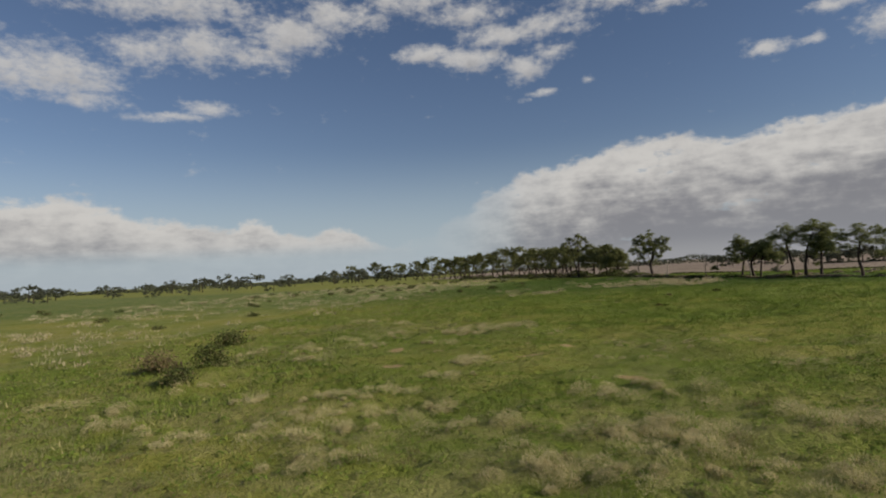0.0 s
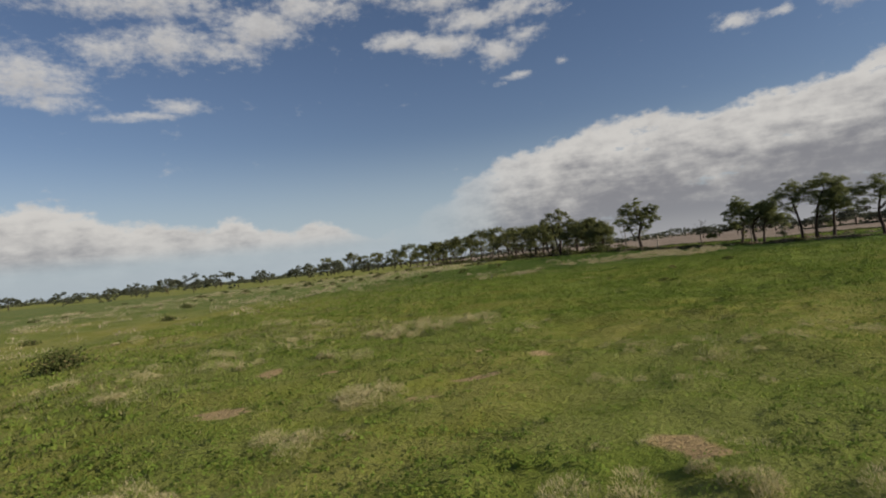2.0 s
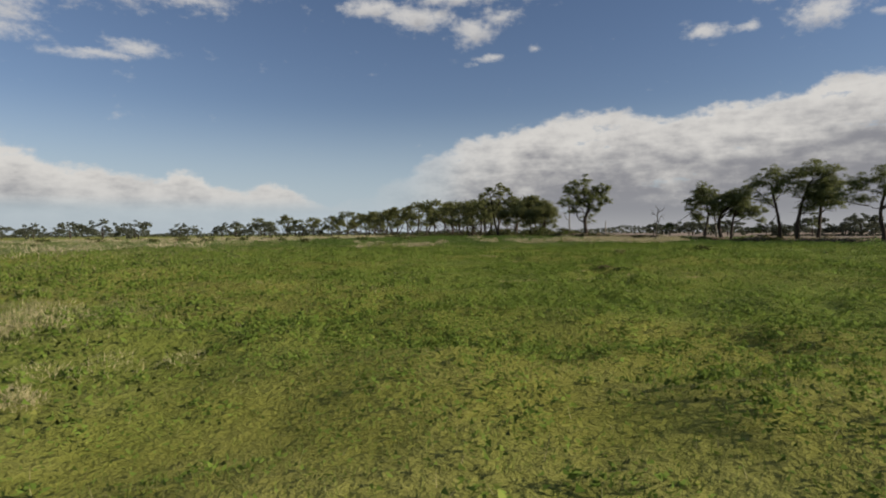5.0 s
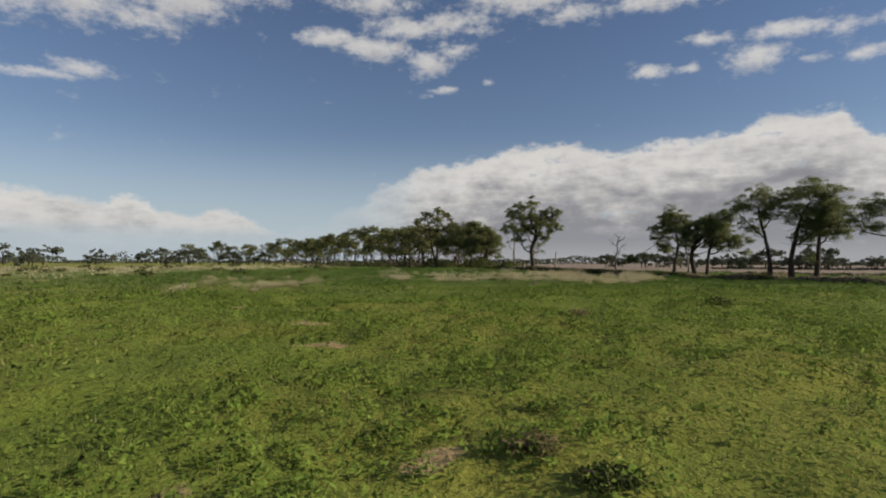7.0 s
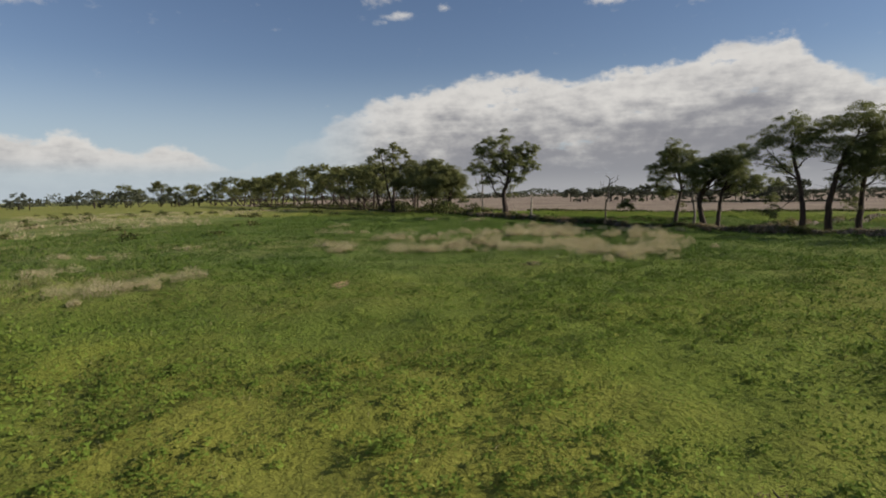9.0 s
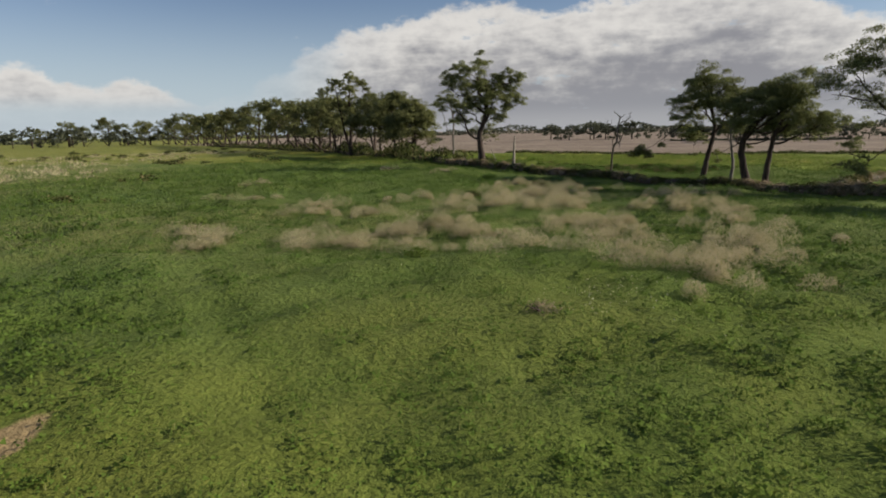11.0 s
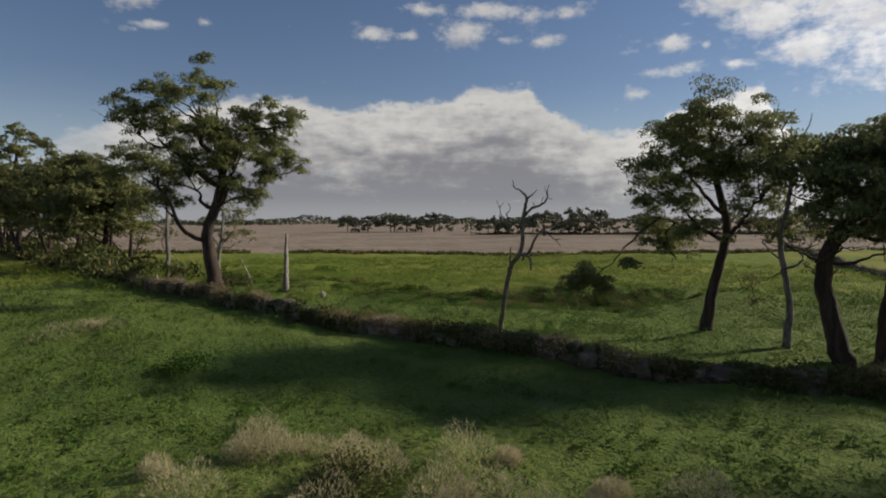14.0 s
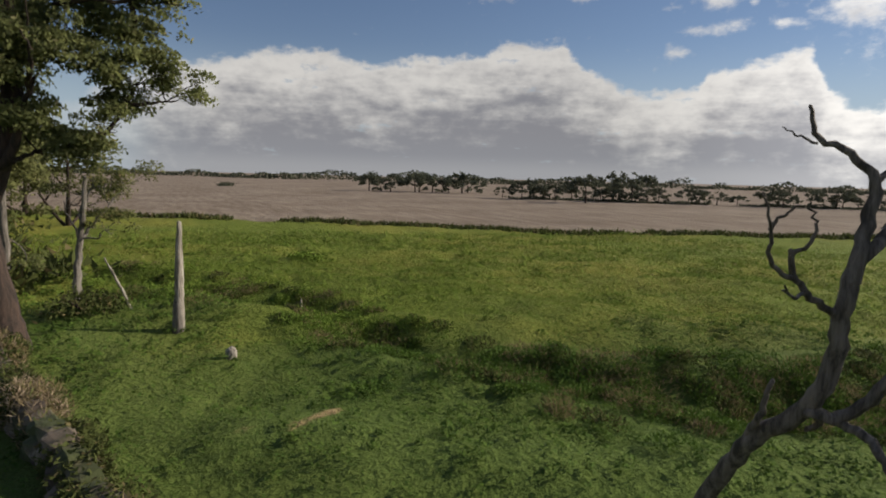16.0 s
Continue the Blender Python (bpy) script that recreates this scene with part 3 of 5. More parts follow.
def gum_tree(x, y, stem, lobes, r0, seed, wood, leaf, density=900, leaf_size=(0.155, 0.062), label="", wood_label="", limbs=9, sink=0.15, category="tree", stems=0, dense_by=0.88):
    """A gum: trunk along stem (places relative to its foot), limbs out to the lobes of the crown, and leaves in clumps."""
    rng = np.random.default_rng(seed)
    root = new("gum_tree")
    root.location = (x, y, hz(x, y) - sink)
    tagged(root, label, category, "gum trees along the stone wall")
    stem = np.array(stem, float)
    n = len(stem)
    rad = r0 * np.linspace(1.0, 0.42, n)
    rad[0] *= 1.18
    limb("trunk", stem, rad, wood, root, 10, 0.02, rng, wood_label)
    for k in range(stems):
        a, tip = rng.uniform(0, 6.28), lobes[k % len(lobes)]
        reach = np.array([tip[0], tip[1], tip[2]])
        low_mid = np.array([0.5 * tip[0] + 0.3 * math.cos(a), 0.5 * tip[1] + 0.3 * math.sin(a), 0.38 * tip[2]])
        limb("stem", [(0.25 * math.cos(a), 0.25 * math.sin(a), 0), low_mid, reach * 0.8 + low_mid * 0.15, reach], np.array([0.75, 0.55, 0.35, 0.15]) * r0, wood, root, 8, 0.03, rng)
    order = sorted(lobes, key=lambda q: -q[3])[:limbs]
    lead = max(3, min(6, len(order) // 3))
    grown = [np.array([[np.interp(f, range(n), stem[:, q]) for q in range(3)] for f in np.linspace(0.45 * (n - 1), n - 1, 6)])]
    for k, (lx, ly, lz, r) in enumerate(order):
        tip = np.array([lx, ly, lz - 0.25 * r])
        if k < lead:
            spread_out = math.hypot(lx - stem[n // 2, 0], ly - stem[n // 2, 1])
            want = max(lz - rng.uniform(0.8, 1.3) * spread_out - 0.6, 0.30 * stem[-1, 2])
            f = min(max(float(np.interp(want, stem[:, 2], np.arange(n) / (n - 1))), 0.42), 0.92)
            at = np.array([np.interp(f * (n - 1), range(n), stem[:, q]) for q in range(3)])
            thick = min(r0, 0.34) * rng.uniform(0.36, 0.48)
        else:
            spots_on = np.vstack(grown)
            gap = np.linalg.norm(spots_on - tip, axis=1) * (1 + 1.5 * (spots_on[:, 2] > tip[2] - 0.15))
            at = spots_on[int(np.argmin(gap))]
            thick = min(r0, 0.34) * rng.uniform(0.17, 0.25)
        way = tip - at
        length = np.linalg.norm(way)
        sway = rng.normal(0, 0.10 * length, 3) * [1, 1, 0.4]
        points = np.array([at, at + 0.33 * way + sway + [0, 0, -0.05 * length], at + 0.68 * way - 0.6 * sway + [0, 0, 0.02 * length], tip])
        b_ob = limb("limb", points, [thick, thick * 0.74, thick * 0.5, thick * 0.2], wood, root, 7, 0.025, rng)
        grown.append(np.array([points[0] * (1 - q) + points[1] * q for q in (0.6, 1.0)] + [points[1] * (1 - q) + points[2] * q for q in (0.35, 0.7, 1.0)] + [points[2] * 0.5 + tip * 0.5]))
        for _ in range(3):
            p0 = points[2] * 0.6 + tip * 0.4
            out = np.array([lx, ly, lz]) + rng.normal(0, 0.55 * r, 3) * [1, 1, 0.6]
            limb("twig", [p0, (p0 + out) / 2 + rng.normal(0, 0.1, 3), out], [thick * 0.32, thick * 0.2, thick * 0.08], wood, b_ob, 5, 0.02, rng)
    centres, lies = crown_points(lobes, rng, density * dense_by * (0.0143 / (leaf_size[0] * leaf_size[1])) ** 0.9 if leaf_size[0] < 0.21 else density * dense_by)
    v, q = leaves(centres, *leaf_size, rng, 0.5)
    crown = sheet("crown", v, q, leaf, root)
    layer = crown.data.attributes.new("lie", "FLOAT_VECTOR", "POINT")
    layer.data.foreach_set("vector", np.repeat(lies, 4, axis=0).astype(np.float32).ravel())
    return root


def across(az, spots, seed, depth=0.55, tall=0.9, swell=1.02, slide=0.0):
    """Lobes from (metres to the right, up, radius) as they stand when one looks along an azimuth, with some depth."""
    rng = np.random.default_rng(seed)
    a = radians(az)
    out = []
    for u, z, r in spots:
        d, u = rng.uniform(-depth, depth) * 3.0, u + slide
        out.append((u * math.cos(a) + d * math.sin(a), -u * math.sin(a) + d * math.cos(a), z * tall, r * swell))
    return out


def leaning(az, spots):
    a = radians(az)
    return [(u * math.cos(a), -u * math.sin(a), z) for u, z in spots]


gum_tree(17.4, 103.3, leaning(7, [(0, 0), (-0.15, 1.2), (-0.3, 2.4), (-0.5, 3.5), (0.1, 5.0), (0.5, 7.0), (0.3, 9.2)]), across(7, [
    (-0.2, 12.0, 0.5), (-2.5, 10.5, 0.95), (0.05, 10.8, 1.05), (-1.1, 9.9, 1.1), (-4.1, 9.9, 0.55), (-3.4, 9.5, 0.8), (-4.0, 8.7, 0.95), (-2.5, 8.4, 1.2), (-0.5, 8.3, 1.4), (1.7, 9.4, 1.05), (2.7, 10.0, 0.55), (4.3, 9.5, 0.85),
    (3.1, 8.3, 0.8), (1.2, 7.4, 1.25), (-3.3, 6.6, 1.2), (-1.3, 6.3, 1.3), (4.0, 6.9, 0.7), (2.6, 6.0, 0.8), (-2.7, 5.2, 0.75), (0.9, 5.5, 0.9), (-4.7, 7.3, 0.6), (-3.3, 4.7, 0.7), (-1.8, 4.8, 0.6), (2.0, 4.9, 0.7), (0.2, 6.7, 1.1), (3.2, 7.4, 0.8), (-4.4, 6.2, 0.6), (1.8, 8.4, 0.9)], 11, tall=1.0, swell=1.12), 0.40, 11, dark_bark, gum_leaf, 900,
    label="tall spreading gum tree with a thick dark trunk behind the wall", wood_label="thick rough dark brown trunk", limbs=20, dense_by=0.95, leaf_size=(0.14, 0.056))
gum_tree(33.6, 86.0, leaning(52, [(0, 0), (0.15, 1.4), (0.5, 3.0), (0.75, 4.2), (0.35, 5.6), (0.1, 6.6), (0.2, 7.6)]), across(52, [
    (0, 10.0, 1.45), (-1.4, 9.3, 1.2), (1.4, 9.4, 1.2), (-1.9, 7.5, 1.25), (-0.4, 7.6, 1.2), (2.0, 7.4, 1.4), (2.9, 8.3, 0.95), (-2.0, 6.1, 0.95), (-1.8, 4.5, 0.9),
    (-1.2, 3.8, 0.8), (-0.3, 4.9, 0.85), (1.8, 6.0, 0.9), ], 12, 0.4, 0.8, 1.1) + [(-5.7, 0.5, 2.35, 0.66), (-5.1, 0.2, 1.95, 0.5), (-6.1, 0.9, 2.0, 0.45), (-4.0, 0.2, 2.7, 0.35)], 0.22, 12, dark_bark, gum_leaf, 945,
    label="slender gum tree with layered crown and a low drooping branch", limbs=13, dense_by=1.0, leaf_size=(0.135, 0.052))
gum_tree(34.7, 81.5, leaning(58, [(0, 0), (-0.35, 1.6), (-0.8, 3.2), (-0.3, 4.8), (0.6, 5.4), (1.4, 6.2)]), across(58, [
    (3.5, 8.8, 1.5), (1.9, 8.3, 1.45), (0.1, 8.1, 1.25), (1.2, 6.9, 1.5), (-0.9, 7.4, 1.0), (2.9, 6.9, 1.25), (4.5, 6.2, 1.1), (0.6, 5.4, 1.1), (2.4, 5.0, 1.1), (-0.9, 5.1, 0.75)], 13, slide=-0.9, swell=1.2, tall=0.84),
    0.31, 13, dark_bark, gum_leaf, 918, label="leaning gum tree with a heavy black trunk and broad crown", wood_label="leaning black trunk", limbs=10)
gum_tree(35.8, 80.9, leaning(58, [(0, 0), (0.1, 2.0), (0.3, 4.0), (0.9, 5.4), (1.4, 6.2)]), across(58, [
    (2.4, 7.4, 1.25), (0.9, 7.9, 1.2), (3.9, 5.8, 1.2), (1.6, 5.2, 1.0), (3.6, 4.6, 0.95), (5.2, 5.3, 0.9), (0.0, 6.4, 0.9)], 14, slide=-0.9, swell=1.2, tall=0.85),
    0.22, 14, dark_bark, gum_leaf, 864, label="straight dark-stemmed gum tree with wide side branches", limbs=7)
thin_gum = gum_tree(34.4, 83.3, leaning(58, [(0, 0), (0.15, 1.6), (-0.1, 2.8), (-0.35, 4.2), (0.1, 5.8), (0.0, 7.2)]), across(58, [
    (0, 5.4, 0.6), (-0.8, 4.6, 0.55), (0.9, 4.5, 0.5), (-1.3, 2.6, 0.45), (1.0, 3.1, 0.45), (-0.9, 1.9, 0.3)], 15, 0.2),
    0.13, 15, grey_bark, gum_leaf_pale, 420, label="thin half-dead gum tree with bare twigs above a sparse crown", limbs=6)
for k, spots_up in enumerate(([(0.0, 6.9), (-0.25, 7.8), (-0.5, 8.3), (-0.4, 8.9)], [(0.0, 7.0), (0.3, 7.6), (0.55, 8.0), (0.6, 8.4)], [(-0.3, 7.9), (-0.1, 8.3), (0.1, 8.6)])):
    limb("bare_branch", leaning(58, spots_up), np.linspace(0.035, 0.010, len(spots_up)), dead_wood, thin_gum, 5)
gum_tree(38.7, 72.0, leaning(40, [(0, 0), (0.1, 2.2), (-0.3, 4.6), (-0.8, 6.4), (-1.0, 8.0)]), across(40, [
    (-1.1, 10.6, 1.5), (-3.0, 9.2, 1.5), (-4.2, 7.9, 1.1), (0.1, 8.2, 1.5), (-1.7, 6.4, 1.1), (-2.4, 1.8, 0.85), (-2.6, 3.3, 0.7), (0.4, 9.8, 1.1)], 16, swell=1.2, tall=0.87),
    0.26, 16, dark_bark, gum_leaf, 877, label="tall gum tree with a leafy lower branch near the wall corner", limbs=8)
gum_tree(41.0, 71.6, leaning(40, [(0, 0), (-0.1, 2.4), (0.3, 4.8), (0.8, 6.8), (1.4, 8.2)]), across(40, [
    (-0.4, 10.8, 1.3), (2.0, 11.0, 1.6), (3.9, 10.7, 1.35), (-1.7, 9.7, 1.2), (0.8, 7.9, 1.6), (3.3, 7.9, 1.7), (4.5, 5.6, 1.3), (0.8, 4.9, 1.2), (2.0, 6.5, 1.4)], 17, swell=1.2, tall=0.87),
    0.30, 17, dark_bark, gum_leaf, 891, label="tall dense gum tree in the group by the wall corner", limbs=9)
gum_tree(43.6, 71.2, leaning(40, [(0, 0), (0.1, 2.4), (0.2, 4.8), (0.6, 7.2), (0.9, 8.8)]), across(40, [
    (0.9, 9.6, 1.4), (2.2, 8.4, 1.3), (-0.2, 7.8, 1.3), (1.6, 6.6, 1.4), (0.2, 5.6, 1.0), (-0.6, 2.6, 0.7)], 18, swell=1.2, tall=0.87),
    0.26, 18, dark_bark, gum_leaf, 864, label="gum tree with a tall bare stem and high crown", limbs=6)
gum_tree(46.6, 62.6, leaning(26, [(0, 0), (0.2, 1.8), (-0.4, 3.6), (-0.2, 5.8), (0.4, 8.2)]), across(26, [
    (0, 10.4, 1.7), (2.6, 9.8, 1.7), (-2.6, 9.2, 1.7), (-4.4, 7.6, 1.3), (0.8, 8.0, 1.8), (3.8, 7.6, 1.6), (-1.8, 6.8, 1.4), (3.0, 5.2, 1.3)], 19, tall=0.85),
    0.3, 19, dark_bark, gum_leaf, 864, label="spreading gum tree with twin dark stems beside the wall", limbs=9)
gum_tree(51.5, 57.8, leaning(26, [(0, 0), (-0.2, 1.8), (0.4, 3.6), (0.6, 5.8), (0.4, 8.2)]), across(26, [
    (0, 10.0, 1.7), (2.4, 8.8, 1.7), (-2.4, 8.8, 1.6), (0.8, 7.4, 1.8), (3.4, 6.0, 1.5), (-1.8, 5.8, 1.4)], 20, tall=0.85),
    0.28, 20, dark_bark, gum_leaf, 837, label="round-crowned gum tree beside the wall", limbs=7)
gum_tree(18.0, 109.4, leaning(7, [(0, 0), (0.1, 1.4), (0.3, 3.0), (0.5, 4.6)]), across(7, [
    (0.5, 5.4, 0.9), (1.3, 4.6, 0.8), (-0.4, 4.4, 0.8), (1.7, 3.4, 0.7), (0.6, 3.3, 0.7), (2.0, 5.2, 0.6)], 21),
    0.15, 21, grey_bark, gum_leaf_pale, 380, label="pale young gum tree with several grey stems", limbs=6)
gum_tree(15.3, 112.5, leaning(7, [(0, 0), (0.05, 2.0), (0.1, 4.4), (0.0, 7.0), (-0.6, 8.4)]), across(7, [
    (-0.8, 9.0, 1.1), (0.2, 7.8, 0.9), (-1.8, 8.0, 0.9), (0.4, 1.2, 0.7)], 22),
    0.16, 22, grey_bark, gum_leaf, 702, label="thin straight gum tree with a high small crown", limbs=4)


def random_lobes(h, width, count, seed, low=0.42, swell=1.0):
    """Lobes under an uneven, broad and rather flat dome, the outer ones hanging lower."""
    rng = np.random.default_rng(seed)
    out = []
    for k in range(count):
        a, s = rng.uniform(0, 2 * math.pi), math.sqrt(rng.uniform(0.0, 1))
        roof = 0.90 - (0.90 - low) * 0.55 * s ** 2.4
        z = h * (roof - (rng.uniform(0, 0.10) if rng.random() < 0.68 else rng.uniform(0.1, max(0.12, roof - low))))
        out.append((math.cos(a) * s * width, math.sin(a) * s * width, z, h * rng.uniform(0.085, 0.135) * swell))
    out.append((0.1 * width, 0, h * 0.92, h * 0.085))
    return out


def row_gum(x, y, h, width, seed, wood=None, leaf=None, low=0.42, r0=None, label="", stems=0, count=22, fine=(0.5, 0.21), dense=70):
    rng = np.random.default_rng(seed)
    lean = rng.uniform(-0.08, 0.08, 2) * h
    stem = [(0, 0, 0), (lean[0] * 0.3, lean[1] * 0.3, h * 0.2), (lean[0] * 0.8, lean[1] * 0.6, h * 0.42), (lean[0], lean[1], h * 0.72)]
    return gum_tree(x, y, stem, random_lobes(h, width, count, seed, low, 1.15), r0 or 0.024 * h, seed, wood or dark_bark, leaf or row_leaf, dense, fine, label=label, limbs=8, stems=stems)


row_gum(11.0, 125.0, 9.0, 3.5, 31, low=0.24, label="bushy low gum tree with spreading dark stems behind the wall", stems=2, count=46, r0=0.2, fine=(0.28, 0.11), dense=260)
row_gum(9.0, 131.5, 10.6, 4.0, 32, low=0.24, label="many-stemmed gum tree with an uneven crown", stems=1, count=44, r0=0.22, fine=(0.28, 0.11), dense=240)
gum_tree(1.4, 150.5, leaning(2, [(0, 0), (-0.2, 2.0), (0.3, 4.5), (0.1, 7.5), (0, 11.0)]), across(2, [
    (0.2, 14.0, 1.35), (-2.5, 13.2, 1.4), (2.4, 12.9, 1.3), (-4.3, 11.2, 1.3), (4.1, 10.7, 1.35), (0, 11.6, 1.8), (-2.1, 9.5, 1.6), (2.3, 9.2, 1.6), (-4.6, 8.2, 1.3), (4.7, 7.8, 1.3),
    (0, 7.8, 1.6), (-2.8, 6.2, 1.3), (2.9, 6.0, 1.3), (-4.6, 5.4, 1.0)], 33, 0.9, 1.0), 0.36, 33, dark_bark, row_leaf, 420, (0.34, 0.13),
    label="tall broad gum tree rising over the row behind the wall", limbs=10, stems=2)
row_gum(5.6, 139.0, 10.2, 4.4, 37, low=0.24, label="rounded gum tree in the row behind the wall", stems=1, count=40, fine=(0.3, 0.12), dense=200)
proto = [row_gum(-1.8, 161, 12.0, 6.0, 34, low=0.26, label="gum tree in the long row behind the wall", stems=2), row_gum(-6.0, 173, 12.2, 6.4, 35, low=0.26, label="gum tree in the long row behind the wall", stems=2),
         row_gum(-10.5, 186, 12.4, 6.2, 36, low=0.30, leaf=gum_leaf_pale, label="yellowish gum tree in the long row behind the wall", stems=2)]
rng = np.random.default_rng(5)
for k, (tx, ty, s) in enumerate([(-3.5, 167, 0.95), (-8.0, 179, 1.0), (-13.5, 194, 1.08), (-17, 203, 1.02), (-21.5, 214, 1.16), (-26, 226, 1.05), (-31, 239, 1.24), (-37, 252, 1.1),
                                 (-44, 266, 1.2), (-52, 282, 1.26), (-58, 298, 1.05), (-67, 316, 1.28), (-78, 340, 1.2), (-92, 368, 1.36), (-104, 392, 1.1), (-84, 352, 0.9), (-112, 404, 1.3), (-119, 396, 1.0), (-127, 409, 1.25), (-135, 400, 1.05), (-146, 406, 1.3), (-156, 398, 1.0), (-166, 402, 1.2), (-178, 396, 0.9), (-48, 274, 1.0), (-62, 306, 1.15), (-72, 328, 1.0), (12.5, 146, 0.72), (7, 158, 0.82), (0, 176, 0.85)]):
    c = copy_thing(proto[k % 3], Matrix.Translation((tx, ty, hz(tx, ty) - 0.2)) @ Matrix.Rotation(rng.uniform(0, 6.28), 4, "Z"))
    c.scale = (s, s, s * rng.uniform(0.94, 1.06))

# a paler, lower crown for trees a long way off
def far_gum(x, y, h, seed):
    stem = [(0, 0, 0), (0.2, 0, h * 0.25), (0, 0.2, h * 0.6)]
    rng2 = np.random.default_rng(seed)
    root = new("distant_tree")
    root.location = (x, y, hz(x, y) - 0.2)
    tagged(root, "dark distant gum tree at the edge of a paddock", "tree", "distant trees")
    limb("trunk", stem, [0.035 * h, 0.03 * h, 0.015 * h], dark_bark, root, 6)
    v, q = leaves(crown_points(random_lobes(h, 0.85 * h, 17, seed, 0.10, 1.5), rng2, 24)[0], 1.0, 0.62, rng2, 0.2)
    sheet("crown", v, q, far_leaf, root)
    return root


far_proto = [far_gum(118, 208, 7.5, 51), far_gum(139, 214, 8.5, 52), far_gum(150, 232, 9, 53)]
spots = []     # place, size and squatness
for k in range(30):
    s = k / 29
    spots.append((108 + 100 * s + rng.uniform(-2, 2), 235 - 76 * s + rng.uniform(-4, 4), rng.uniform(0.42, 0.72)))
for k in range(9):
    s = k / 8
    spots.append((86 + 34 * s + rng.uniform(-2, 2), 292 - 14 * s + rng.uniform(-4, 4), rng.uniform(0.7, 1.1)))
for k in range(26):
    spots.append((-112 - 11 * k + rng.uniform(-6, 6), 405 - 7 * k + rng.uniform(-20, 25), rng.uniform(0.9, 1.5)))
for k in range(12):
    spots.append((-150 - 18 * k + rng.uniform(-8, 8), 235 - 9 * k + rng.uniform(-25, 40), rng.uniform(0.4, 0.8)))
for k, (tx, ty, s) in enumerate(spots):
    c = copy_thing(far_proto[k % 3], Matrix.Translation((tx, ty, hz(tx, ty) - 0.2)) @ Matrix.Rotation(rng.uniform(0, 6.28), 4, "Z"))
    c.scale = (s, s, s * (rng.uniform(0.8, 1.05) if k < 39 else rng.uniform(0.75, 1.1)))


def far_woods():
    """The wooded skyline all round: one mass of leaf clumps with an uneven top."""
    r2 = np.random.default_rng(77)
    pts = []
    for az in np.arange(-180, 180, 0.22):
        inside = -70 < az < 110
        if not inside and r2.random() < 0.5:
            continue
        if vnoise(az, 3.0, 2.4, 9) < 0.12 and az < 8:
            continue
        d = 640 + 160 * vnoise(az, 0.0, 9, 2) + r2.uniform(-20, 20)
        h = 2.2 + 10.0 * vnoise(az, 1.0, 0.9, 6) ** 1.6 * (0.45 + 1.0 * vnoise(az, 2.0, 5, 1))
        x, y = d * math.sin(radians(az)), d * math.cos(radians(az))
        n = 30
        c = np.column_stack([x + r2.normal(0, 2.4, n), y + r2.normal(0, 2.4, n), r2.uniform(0.0, 1.0, n) ** 0.8 * h])
        pts.append(c)
    v, q = leaves(np.vstack(pts), 2.6, 1.7, r2, 0.0)
    return tagged(sheet("distant_woods", v, q, far_leaf), "dark band of distant gum woodland on the skyline", "woodland", kind="stuff")


far_woods()


